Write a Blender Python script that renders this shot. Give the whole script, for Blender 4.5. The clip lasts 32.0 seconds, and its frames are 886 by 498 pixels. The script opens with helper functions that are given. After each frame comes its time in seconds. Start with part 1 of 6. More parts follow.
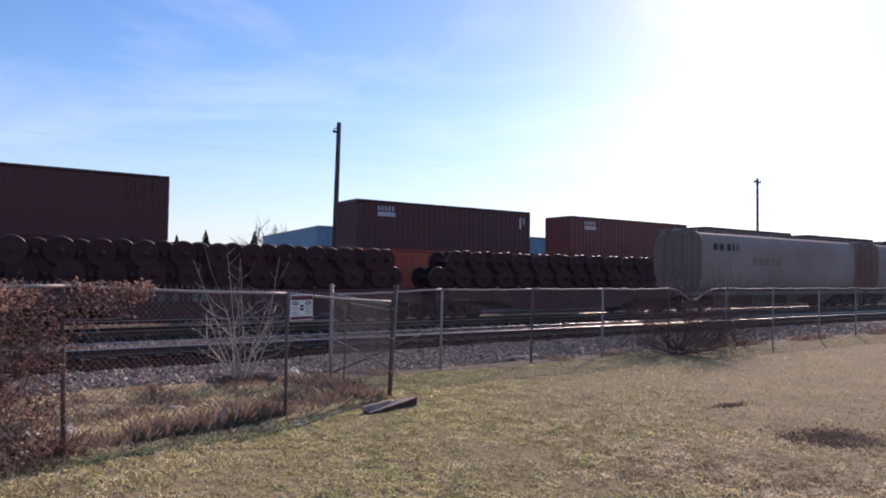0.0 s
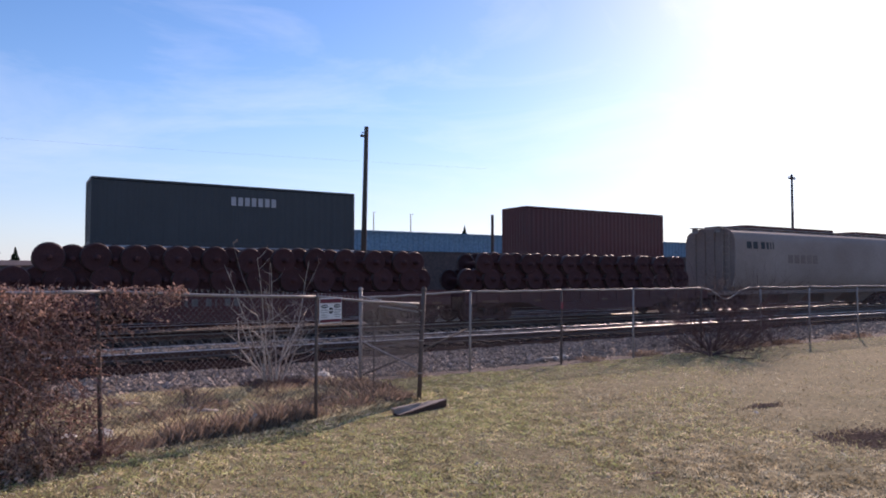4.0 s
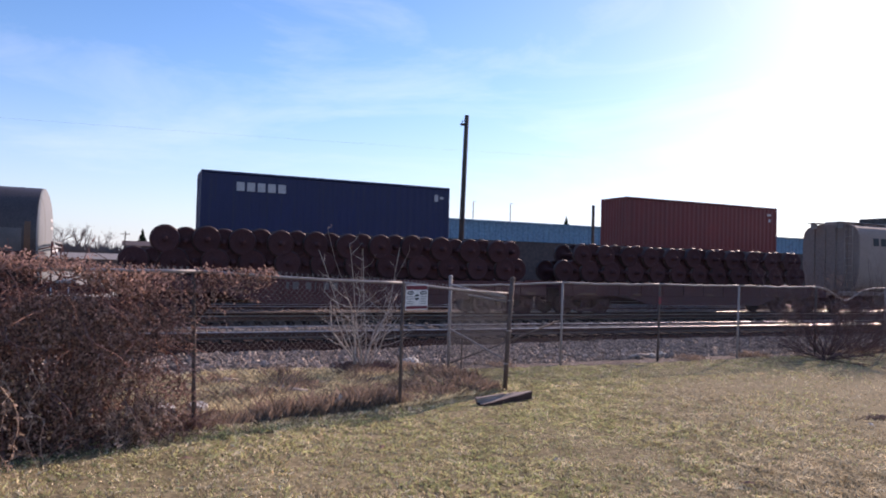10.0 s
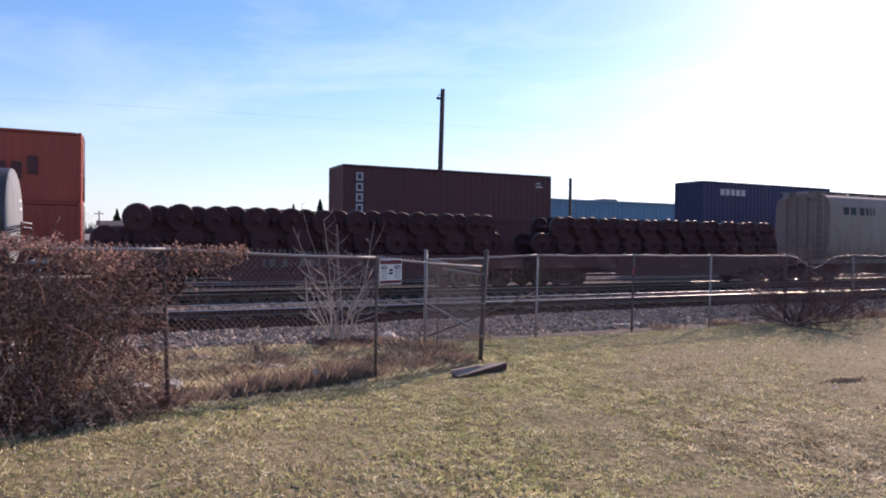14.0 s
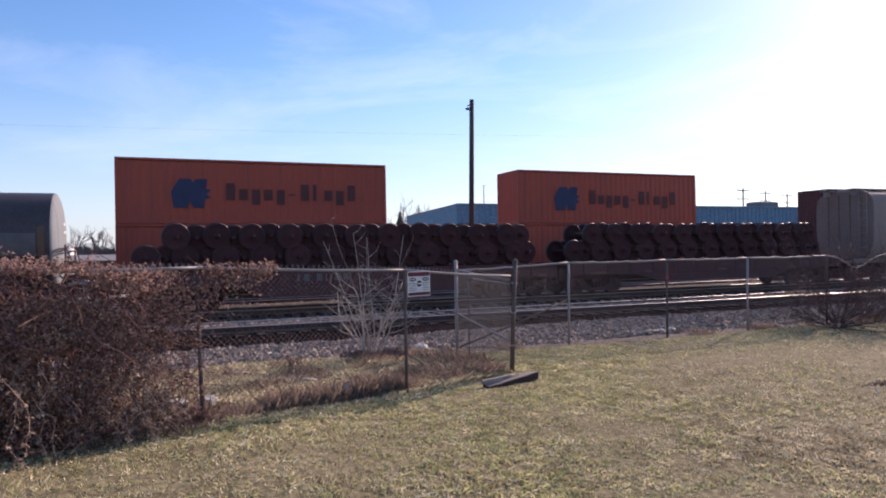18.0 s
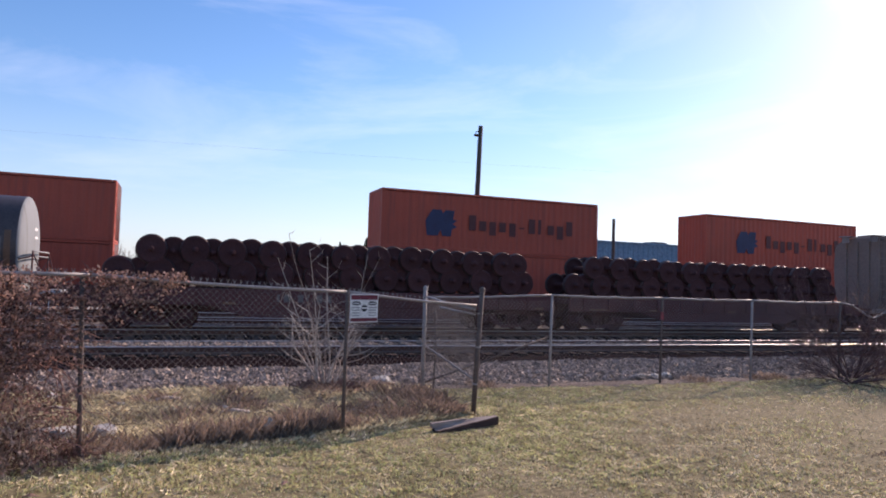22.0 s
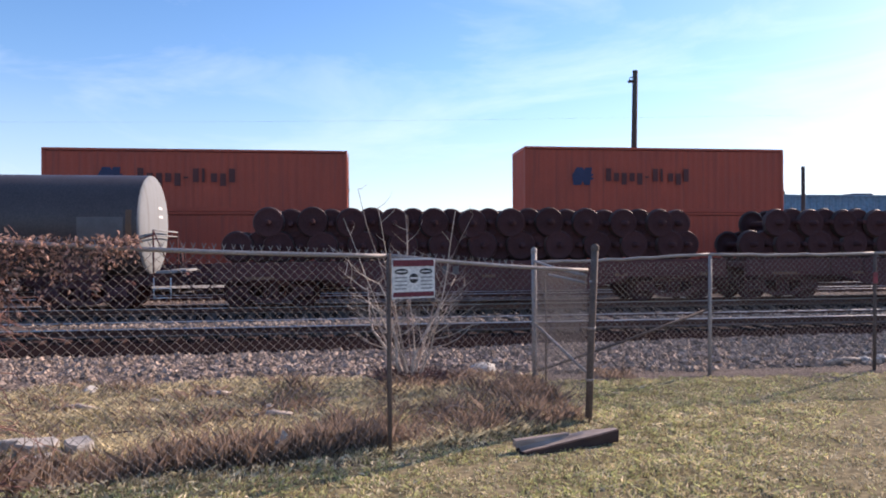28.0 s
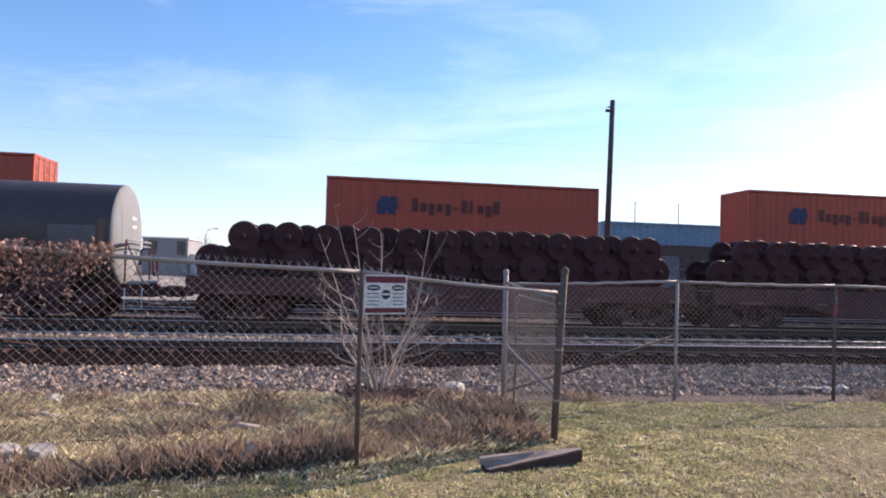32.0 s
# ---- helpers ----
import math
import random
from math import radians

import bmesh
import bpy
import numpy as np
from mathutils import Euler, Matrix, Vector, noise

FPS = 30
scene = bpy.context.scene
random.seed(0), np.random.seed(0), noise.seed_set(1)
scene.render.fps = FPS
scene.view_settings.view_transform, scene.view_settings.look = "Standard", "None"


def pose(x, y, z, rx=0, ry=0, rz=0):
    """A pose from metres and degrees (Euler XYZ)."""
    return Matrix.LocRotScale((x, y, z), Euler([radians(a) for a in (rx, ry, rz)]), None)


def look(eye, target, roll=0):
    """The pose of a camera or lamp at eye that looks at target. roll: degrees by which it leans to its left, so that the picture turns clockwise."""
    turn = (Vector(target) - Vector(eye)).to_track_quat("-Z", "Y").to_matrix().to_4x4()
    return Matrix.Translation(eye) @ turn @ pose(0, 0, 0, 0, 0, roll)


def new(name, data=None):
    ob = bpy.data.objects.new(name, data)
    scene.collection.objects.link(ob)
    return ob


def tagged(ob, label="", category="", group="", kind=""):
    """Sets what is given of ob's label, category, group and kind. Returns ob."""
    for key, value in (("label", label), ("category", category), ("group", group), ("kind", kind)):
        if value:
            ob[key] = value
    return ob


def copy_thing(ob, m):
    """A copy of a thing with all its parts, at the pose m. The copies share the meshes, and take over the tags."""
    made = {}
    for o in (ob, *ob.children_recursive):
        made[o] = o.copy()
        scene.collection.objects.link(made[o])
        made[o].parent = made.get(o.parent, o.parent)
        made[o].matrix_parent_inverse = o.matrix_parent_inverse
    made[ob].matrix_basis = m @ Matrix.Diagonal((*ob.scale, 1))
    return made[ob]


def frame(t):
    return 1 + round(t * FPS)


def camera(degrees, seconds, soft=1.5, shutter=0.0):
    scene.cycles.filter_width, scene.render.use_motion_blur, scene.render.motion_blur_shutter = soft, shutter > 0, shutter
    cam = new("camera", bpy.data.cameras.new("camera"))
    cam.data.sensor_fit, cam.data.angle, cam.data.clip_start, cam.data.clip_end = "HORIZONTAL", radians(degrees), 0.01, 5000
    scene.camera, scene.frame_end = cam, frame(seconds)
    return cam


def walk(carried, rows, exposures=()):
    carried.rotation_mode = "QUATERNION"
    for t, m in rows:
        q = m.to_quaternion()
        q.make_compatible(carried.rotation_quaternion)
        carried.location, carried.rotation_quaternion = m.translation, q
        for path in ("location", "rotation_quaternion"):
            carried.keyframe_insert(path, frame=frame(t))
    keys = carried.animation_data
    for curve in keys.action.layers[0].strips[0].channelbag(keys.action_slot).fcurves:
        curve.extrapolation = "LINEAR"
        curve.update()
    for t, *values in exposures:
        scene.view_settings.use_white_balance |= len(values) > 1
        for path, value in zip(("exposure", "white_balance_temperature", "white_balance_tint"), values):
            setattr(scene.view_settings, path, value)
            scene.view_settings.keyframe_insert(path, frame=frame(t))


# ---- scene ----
import functools

cam = camera(65.4, 32.0, 1.9)
PATH = [
    (0, (-2.209, 1.139, 2.091), (-1.08, 2.788, 2.164), 0.7),
    (0.5, (-2.21, 1.126, 2.072), (-1.086, 2.778, 2.155), 1.0),
    (1, (-2.196, 1.113, 2.072), (-1.081, 2.77, 2.164), 0.2),
    (1.5, (-2.199, 1.133, 2.077), (-1.07, 2.782, 2.153), 1.0),
    (2, (-2.185, 1.13, 2.069), (-1.039, 2.768, 2.138), 0.5),
    (2.5, (-2.194, 1.129, 2.075), (-1.035, 2.757, 2.131), 0.4),
    (4.5, (-2.188, 1.123, 2.086), (-1.201, 2.861, 2.166), -0.0),
    (5, (-2.207, 1.133, 2.096), (-1.289, 2.908, 2.162), 0.5),
    (5.5, (-2.188, 1.14, 2.082), (-1.285, 2.923, 2.166), 0.9),
    (6, (-2.161, 1.16, 2.073), (-1.281, 2.953, 2.17), -0.5),
    (6.5, (-2.142, 1.163, 2.074), (-1.318, 2.984, 2.152), -0.3),
    (7, (-2.111, 1.11, 2.071), (-1.34, 2.955, 2.13), -0.9),
    (7.5, (-2.067, 1.098, 2.063), (-1.319, 2.953, 2.086), 1.4),
    (8, (-2.045, 1.092, 2.074), (-1.327, 2.959, 2.072), 1.2),
    (8.5, (-2.023, 1.082, 2.087), (-1.322, 2.956, 2.077), 1.6),
    (9, (-2.021, 1.084, 2.076), (-1.349, 2.968, 2.065), 1.0),
    (9.5, (-1.979, 1.122, 2.087), (-1.289, 2.999, 2.113), 2.1),
    (10, (-1.958, 1.14, 2.072), (-1.156, 2.971, 2.117), 1.6),
    (10.5, (-1.922, 1.128, 2.071), (-1.073, 2.939, 2.094), -0.0),
    (11, (-1.924, 1.121, 2.063), (-1.04, 2.915, 2.085), 1.0),
    (11.5, (-1.92, 1.085, 2.076), (-1.02, 2.87, 2.095), 1.5),
    (12, (-1.912, 1.083, 2.067), (-0.998, 2.861, 2.052), 1.3),
    (12.5, (-1.904, 1.088, 2.06), (-0.984, 2.862, 2.001), 0.7),
    (13, (-1.892, 1.092, 2.046), (-1.024, 2.893, 1.976), 0.7),
    (13.5, (-1.888, 1.074, 2.049), (-1.048, 2.888, 1.988), 2.4),
    (14, (-1.882, 1.075, 2.058), (-1.025, 2.882, 2.032), 0.7),
    (14.5, (-1.879, 1.053, 2.065), (-0.872, 2.781, 2.1), 0.8),
    (16.5, (-1.824, 0.989, 2.071), (-0.745, 2.673, 2.093), -0.2),
    (17, (-1.807, 0.973, 2.072), (-0.846, 2.726, 2.132), -0.9),
    (17.5, (-1.825, 0.962, 2.073), (-0.969, 2.77, 2.095), 0.4),
    (18, (-1.79, 0.98, 2.069), (-1.027, 2.829, 2.073), -1.0),
    (18.5, (-1.781, 0.959, 2.084), (-1.035, 2.814, 2.101), -0.7),
    (19, (-1.817, 0.98, 2.074), (-1.012, 2.811, 2.114), -0.6),
    (19.5, (-1.723, 1.004, 2.045), (-0.948, 2.847, 2.098), 1.0),
    (20, (-1.535, 1.045, 2.055), (-0.806, 2.906, 2.118), 1.3),
    (20.5, (-1.279, 1.075, 2.042), (-0.574, 2.945, 2.109), 1.7),
    (21, (-1.049, 1.25, 2.018), (-0.331, 3.116, 2.084), 0.2),
    (21.5, (-0.833, 1.531, 2.002), (-0.109, 3.394, 2.067), 1.2),
    (22, (-0.539, 1.799, 1.982), (0.179, 3.663, 2.072), 1.9),
    (22.5, (-0.314, 2.156, 1.967), (0.372, 4.032, 2.069), 2.1),
    (23, (-0.129, 2.467, 1.999), (0.512, 4.359, 2.114), 0.5),
    (23.5, (0.171, 2.774, 1.975), (0.727, 4.691, 2.097), -0.0),
    (24, (0.386, 3.079, 1.931), (0.901, 5.008, 2.056), 2.0),
    (24.5, (0.585, 3.422, 1.913), (1.035, 5.368, 2.0), 0.7),
    (25, (0.813, 3.576, 1.91), (1.207, 5.536, 1.965), -0.8),
    (25.5, (0.903, 3.712, 1.883), (1.278, 5.676, 1.935), -0.4),
    (26, (0.949, 3.862, 1.885), (1.267, 5.835, 1.974), -0.1),
    (26.5, (1.057, 3.942, 1.87), (1.256, 5.928, 1.983), 0.5),
    (28.5, (1.227, 4.183, 1.85), (1.522, 6.161, 1.828), -0.8),
    (29, (1.216, 4.183, 1.845), (1.594, 6.146, 1.84), -0.5),
    (29.5, (1.223, 4.172, 1.856), (1.629, 6.13, 1.866), -0.9),
    (30, (1.225, 4.122, 1.856), (1.559, 6.093, 1.906), -0.2),
    (30.5, (1.236, 4.108, 1.849), (1.563, 6.08, 1.909), 0.1),
    (31, (1.24, 4.097, 1.849), (1.578, 6.068, 1.904), 0.3),
    (31.5, (1.24, 4.076, 1.85), (1.576, 6.046, 1.913), 0.6),
    (32, (1.236, 4.034, 1.826), (1.555, 6.007, 1.888), 1.6),
]
walk(cam, [(t, look(eye, target, roll)) for t, eye, target, roll in PATH],
     [(0, 0.18, 7050, 32), (6, 0.12, 7050, 32), (7, 0.10, 7050, 32), (8.5, 0.26, 7050, 32), (11, 0.38, 7100, 32), (14, 0.40, 7100, 32), (16.5, 0.28, 7050, 32), (19, 0.34, 7100, 31), (26, 0.35, 7150, 29), (29, 0.66, 7250, 27), (32, 0.64, 7250, 27)])

# ---- light ----
SUN_AZ, SUN_EL = radians(30.2), radians(25.5)
world = bpy.data.worlds.new("world")
scene.world = world
world.use_nodes = True
wn, wl = world.node_tree.nodes, world.node_tree.links
sky = wn.new("ShaderNodeTexSky")
sky.sky_type = "NISHITA"
sky.sun_disc = False
sky.sun_elevation, sky.sun_rotation = SUN_EL, radians(90) - SUN_AZ
sky.air_density, sky.dust_density, sky.ozone_density = 1.0, 0.22, 3.4
# thin high cloud, drawn out in streaks
wtc = wn.new("ShaderNodeTexCoord")
wmap = wn.new("ShaderNodeMapping")
wmap.inputs["Rotation"].default_value = (0.25, 0.35, 0.6)
wmap.inputs["Scale"].default_value = (1.6, 4.0, 7.0)
cloud = wn.new("ShaderNodeTexNoise")
cloud.inputs["Scale"].default_value = 1.1
cloud.inputs["Detail"].default_value = 7.0
cloud.inputs["Roughness"].default_value = 0.62
cloud.inputs["Distortion"].default_value = 0.8
cramp = wn.new("ShaderNodeValToRGB")
cramp.color_ramp.elements[0].position, cramp.color_ramp.elements[1].position = 0.50, 0.92
cramp.color_ramp.elements[1].color = (0.30, 0.30, 0.30, 1)
cmix = wn.new("ShaderNodeMixRGB")
cmix.inputs["Color2"].default_value = (8.0, 8.8, 9.6, 1)
wl.new(wtc.outputs["Generated"], wmap.inputs["Vector"])
wl.new(wmap.outputs["Vector"], cloud.inputs["Vector"])
wl.new(cloud.outputs["Fac"], cramp.inputs["Fac"])
wl.new(cramp.outputs["Color"], cmix.inputs["Fac"])
deep = wn.new("ShaderNodeHueSaturation")
deep.inputs["Saturation"].default_value = 1.22
wl.new(sky.outputs["Color"], deep.inputs["Color"])
wl.new(deep.outputs["Color"], cmix.inputs["Color1"])
# pale blue haze low over the horizon
hsep, hfall, haze = wn.new("ShaderNodeSeparateXYZ"), wn.new("ShaderNodeMapRange"), wn.new("ShaderNodeMixRGB")
hfall.inputs["From Min"].default_value, hfall.inputs["From Max"].default_value = 0.0, 0.24
hfall.inputs["To Min"].default_value, hfall.inputs["To Max"].default_value = 0.66, 0.0
haze.inputs["Color2"].default_value = (2.55, 3.75, 5.1, 1)
wl.new(wtc.outputs["Generated"], hsep.inputs["Vector"])
wl.new(hsep.outputs["Z"], hfall.inputs["Value"])
wl.new(hfall.outputs["Result"], haze.inputs["Fac"])
wl.new(cmix.outputs["Color"], haze.inputs["Color1"])
wl.new(haze.outputs["Color"], wn["Background"].inputs["Color"])
wn["Background"].inputs["Strength"].default_value = 0.150

sun = new("sun", bpy.data.lights.new("sun", "SUN"))
sun.data.energy, sun.data.angle, sun.data.color = 5.0, radians(0.6), (1.0, 0.92, 0.80)
sun.matrix_world = look((60 * math.cos(SUN_AZ), 60 * math.sin(SUN_AZ), 60 * math.tan(SUN_EL)), (0, 0, 0))
scene.view_settings.exposure = 0.0


# ---- materials ----
def material(name, colour, rough=0.7, metal=0.0, second=None, scale=6.0, spread=0.5, fine=60.0, bump=0.2, bump_size=0.01,
             stretch=(1, 1, 1), island=0.0, per_object=0.0, streak=None, grain_amount=0.25, shine=None):
    """A procedural surface: two colours mixed by broad stains and fine grain, with relief."""
    m = bpy.data.materials.new(name)
    m.use_nodes = True
    n, link = m.node_tree.nodes, m.node_tree.links
    bsdf = n["Principled BSDF"]
    bsdf.inputs["Metallic"].default_value = metal
    bsdf.inputs["Specular IOR Level"].default_value = shine if shine is not None else (0.12 if rough > 0.7 else 0.4)
    tc, mp = n.new("ShaderNodeTexCoord"), n.new("ShaderNodeMapping")
    mp.inputs["Scale"].default_value = stretch
    link.new(tc.outputs["Object"], mp.inputs["Vector"])
    big, small = n.new("ShaderNodeTexNoise"), n.new("ShaderNodeTexNoise")
    big.inputs["Scale"].default_value, big.inputs["Detail"].default_value = scale, 6.0
    small.inputs["Scale"].default_value, small.inputs["Detail"].default_value = fine, 3.0
    link.new(mp.outputs["Vector"], big.inputs["Vector"])
    link.new(mp.outputs["Vector"], small.inputs["Vector"])
    ramp = n.new("ShaderNodeValToRGB")
    second = second or tuple(c * 0.6 for c in colour)
    ramp.color_ramp.elements[0].position = 0.5 - spread * 0.5
    ramp.color_ramp.elements[1].position = 0.5 + spread * 0.5
    ramp.color_ramp.elements[0].color, ramp.color_ramp.elements[1].color = (*second, 1), (*colour, 1)
    link.new(big.outputs["Fac"], ramp.inputs["Fac"])
    grain = n.new("ShaderNodeMapRange")
    grain.inputs["From Min"].default_value, grain.inputs["From Max"].default_value = 0.3, 0.7
    grain.inputs["To Min"].default_value, grain.inputs["To Max"].default_value = 1 - grain_amount, 1 + grain_amount * 0.9
    link.new(small.outputs["Fac"], grain.inputs["Value"])
    last = n.new("ShaderNodeMixRGB")
    last.blend_type, last.inputs["Fac"].default_value = "MULTIPLY", 1.0
    link.new(ramp.outputs["Color"], last.inputs["Color1"])
    link.new(grain.outputs["Result"], last.inputs["Color2"])
    out = last.outputs["Color"]
    if streak:
        smap, sn = n.new("ShaderNodeMapping"), n.new("ShaderNodeTexNoise")
        smap.inputs["Scale"].default_value = (3.0, 3.0, 0.12)
        sn.inputs["Scale"].default_value, sn.inputs["Detail"].default_value = 2.2, 5.0
        sr = n.new("ShaderNodeValToRGB")
        sr.color_ramp.elements[0].position, sr.color_ramp.elements[1].position = 0.52, 0.72
        sr.color_ramp.elements[1].color = (0.75, 0.75, 0.75, 1)
        mx = n.new("ShaderNodeMixRGB")
        mx.inputs["Color2"].default_value = (*streak, 1)
        link.new(tc.outputs["Object"], smap.inputs["Vector"])
        link.new(smap.outputs["Vector"], sn.inputs["Vector"])
        link.new(sn.outputs["Fac"], sr.inputs["Fac"])
        link.new(sr.outputs["Color"], mx.inputs["Fac"])
        link.new(out, mx.inputs["Color1"])
        out = mx.outputs["Color"]
    if island or per_object:
        info = n.new("ShaderNodeNewGeometry") if island else n.new("ShaderNodeObjectInfo")
        vary = n.new("ShaderNodeMapRange")
        amount = island or per_object
        vary.inputs["To Min"].default_value, vary.inputs["To Max"].default_value = 1 - amount, 1 + amount
        link.new(info.outputs["Random Per Island" if island else "Random"], vary.inputs["Value"])
        mul = n.new("ShaderNodeMixRGB")
        mul.blend_type, mul.inputs["Fac"].default_value = "MULTIPLY", 1.0
        link.new(out, mul.inputs["Color1"])
        link.new(vary.outputs["Result"], mul.inputs["Color2"])
        out = mul.outputs["Color"]
    link.new(out, bsdf.inputs["Base Color"])
    rr = n.new("ShaderNodeMapRange")
    rr.inputs["To Min"].default_value, rr.inputs["To Max"].default_value = max(rough - 0.12, 0.05), min(rough + 0.12, 1.0)
    link.new(big.outputs["Fac"], rr.inputs["Value"])
    link.new(rr.outputs["Result"], bsdf.inputs["Roughness"])
    if bump:
        b = n.new("ShaderNodeBump")
        b.inputs["Strength"].default_value, b.inputs["Distance"].default_value = bump, bump_size
        link.new(small.outputs["Fac"], b.inputs["Height"])
        link.new(b.outputs["Normal"], bsdf.inputs["Normal"])
    return m


def thin_leaf(name, colour, second, island=0.4, scale=2.0, spread=0.6, through_light=0.35):
    m = material(name, colour, 0.85, 0, second, scale, spread, 40, 0.0, island=island, shine=0.05)
    n, link = m.node_tree.nodes, m.node_tree.links
    bsdf = n["Principled BSDF"]
    tr, add = n.new("ShaderNodeBsdfTranslucent"), n.new("ShaderNodeMixShader")
    add.inputs["Fac"].default_value = through_light
    link.new(bsdf.inputs["Base Color"].links[0].from_socket, tr.inputs["Color"])
    link.new(bsdf.outputs["BSDF"], add.inputs[1])
    link.new(tr.outputs["BSDF"], add.inputs[2])
    link.new(add.outputs["Shader"], n["Material Output"].inputs["Surface"])
    return m


M_GROUND = material("ground_soil", (0.17, 0.13, 0.09), 0.95, 0, (0.10, 0.08, 0.055), 0.25, 0.5, 9, 0.5, 0.05)
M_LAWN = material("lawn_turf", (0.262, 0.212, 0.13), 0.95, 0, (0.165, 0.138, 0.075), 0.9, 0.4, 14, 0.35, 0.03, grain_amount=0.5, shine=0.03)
M_BALLAST = material("ballast_bed", (0.19, 0.15, 0.13), 0.95, 0, (0.10, 0.075, 0.065), 0.8, 0.6, 22, 1.0, 0.06)
M_STONE = material("ballast_stone", (0.48, 0.365, 0.28), 0.9, 0, (0.14, 0.10, 0.082), 3, 0.6, 40, 0.3, island=0.6)
M_LOOSE = material("loose_stone", (0.52, 0.41, 0.33), 0.9, 0, (0.22, 0.165, 0.135), 3, 0.6, 40, 0.3, per_object=0.5)
M_TIE = material("creosoted_tie", (0.055, 0.034, 0.029), 0.95, 0, (0.03, 0.02, 0.018), 3, 0.6, 30, 0.6, stretch=(1, 0.2, 1), per_object=0.3, shine=0.03)
M_RAIL = material("rail_web", (0.14, 0.06, 0.045), 0.9, 0.0, (0.08, 0.038, 0.03), 4, 0.6, 50)
M_RAILHEAD = material("rail_head", (0.56, 0.49, 0.45), 0.40, 1.0, (0.45, 0.385, 0.345), 3, 0.6, 60, 0.05)
# rail rust made paler, to paint the light caught on the foot flange
M_RAILBASELIT = material("lit_rail_base", (0.22, 0.145, 0.115), 0.85, 0.0, (0.15, 0.10, 0.08), 4, 0.6, 50)
M_GALV = material("galvanised_steel", (0.38, 0.335, 0.315), 0.65, 0.1, (0.25, 0.215, 0.20), 5, 0.6, 60, 0.1)
M_WIRE = material("fence_wire", (0.235, 0.205, 0.195), 0.75, 0.1, (0.15, 0.13, 0.12), 3, 0.6, 40, 0.0)
M_RUSTY = material("rusty_pipe", (0.17, 0.13, 0.115), 0.8, 0.1, (0.10, 0.075, 0.065), 5, 0.6, 50)
M_WHEEL = material("rusted_wheel", (0.088, 0.038, 0.038), 0.95, 0.0, (0.07, 0.032, 0.032), 5, 0.6, 40, per_object=0.15)
M_TREAD = material("wheel_tread", (0.11, 0.07, 0.065), 0.6, 0.35, (0.06, 0.04, 0.037), 5, 0.6, 40, per_object=0.35)
M_CARBLACK = material("car_frame_black", (0.10, 0.046, 0.048), 0.85, 0.0, (0.115, 0.055, 0.055), 2, 0.6, 30)
M_CARBROWN = material("car_side_brown", (0.135, 0.057, 0.056), 0.85, 0.0, (0.10, 0.044, 0.043), 1.5, 0.6, 30, streak=(0.11, 0.055, 0.05))
M_TANK = material("tank_black_paint", (0.068, 0.050, 0.050), 0.46, 0.0, (0.082, 0.062, 0.060), 1.2, 0.7, 20, 0.05)
M_TANKEND = material("tank_end_grey", (0.245, 0.262, 0.27), 0.75, 0.0, (0.22, 0.23, 0.232), 1.5, 0.5, 20, 0.05, streak=(0.18, 0.177, 0.172), grain_amount=0.05)
M_HOPPER = material("hopper_grey", (0.43, 0.325, 0.275), 0.8, 0.0, (0.30, 0.215, 0.18), 0.35, 0.5, 9, 0.06, grain_amount=0.07)
M_HOPPERRUST = material("hopper_rust_stained", (0.31, 0.225, 0.19), 0.85, 0.0, (0.22, 0.15, 0.125), 0.5, 0.6, 9, 0.06, grain_amount=0.1)
M_WHITE = material("white_paint", (0.75, 0.74, 0.72), 0.6, 0, (0.6, 0.58, 0.56), 4, 0.6, 40, 0.05)
M_SIGNRED = material("sign_red", (0.17, 0.028, 0.042), 0.7, 0, (0.14, 0.03, 0.04), 8, 0.6, 60, 0)
M_TAG = material("faded_red_tag", (0.42, 0.07, 0.08), 0.7, 0, (0.13, 0.05, 0.05), 8, 0.6, 60, 0)
M_INK = material("sign_black", (0.03, 0.03, 0.035), 0.6, 0, None, 8, 0.6, 60, 0)
M_ORANGE = material("orange_stripe", (0.22, 0.115, 0.07), 0.7, 0, None, 3, 0.6, 60, 0)
M_DATAPANEL = material("faded_data_panel", (0.16, 0.14, 0.14), 0.6, 0, (0.10, 0.09, 0.09), 3, 0.6, 60, 0)
M_GREYPANEL = material("grey_panel", (0.30, 0.30, 0.30), 0.6, 0, (0.2, 0.2, 0.2), 3, 0.6, 60, 0)
M_POLE = material("weathered_pole", (0.12, 0.095, 0.08), 0.9, 0, (0.06, 0.05, 0.045), 2, 0.6, 20, 0.5, stretch=(1, 1, 0.1))
M_CLADBLUE = material("blue_cladding", (0.16, 0.29, 0.38), 0.6, 0.0, (0.13, 0.25, 0.34), 0.3, 0.6, 4, 0.05)
M_CLADDARK = material("brown_cladding", (0.11, 0.075, 0.065), 0.7, 0, (0.085, 0.06, 0.055), 0.3, 0.6, 4, 0.1)
M_ROOF = material("flat_roof", (0.25, 0.25, 0.26), 0.9, 0, None, 0.4, 0.6, 6, 0.1)
M_BARK = material("grey_bark", (0.62, 0.53, 0.455), 0.9, 0, (0.36, 0.29, 0.245), 8, 0.6, 60, 0.4, stretch=(1, 1, 0.3))
M_SHOOT = material("brown_shoot", (0.36, 0.275, 0.235), 0.85, 0, (0.22, 0.155, 0.13), 6, 0.6, 60, 0.2)
M_VINESTEM = material("dead_vine_stem", (0.30, 0.165, 0.135), 0.9, 0, (0.15, 0.078, 0.068), 5, 0.6, 60, 0.2)
M_TWIG = material("dark_twig", (0.19, 0.115, 0.105), 0.9, 0, (0.11, 0.065, 0.06), 5, 0.6, 60, 0.2)
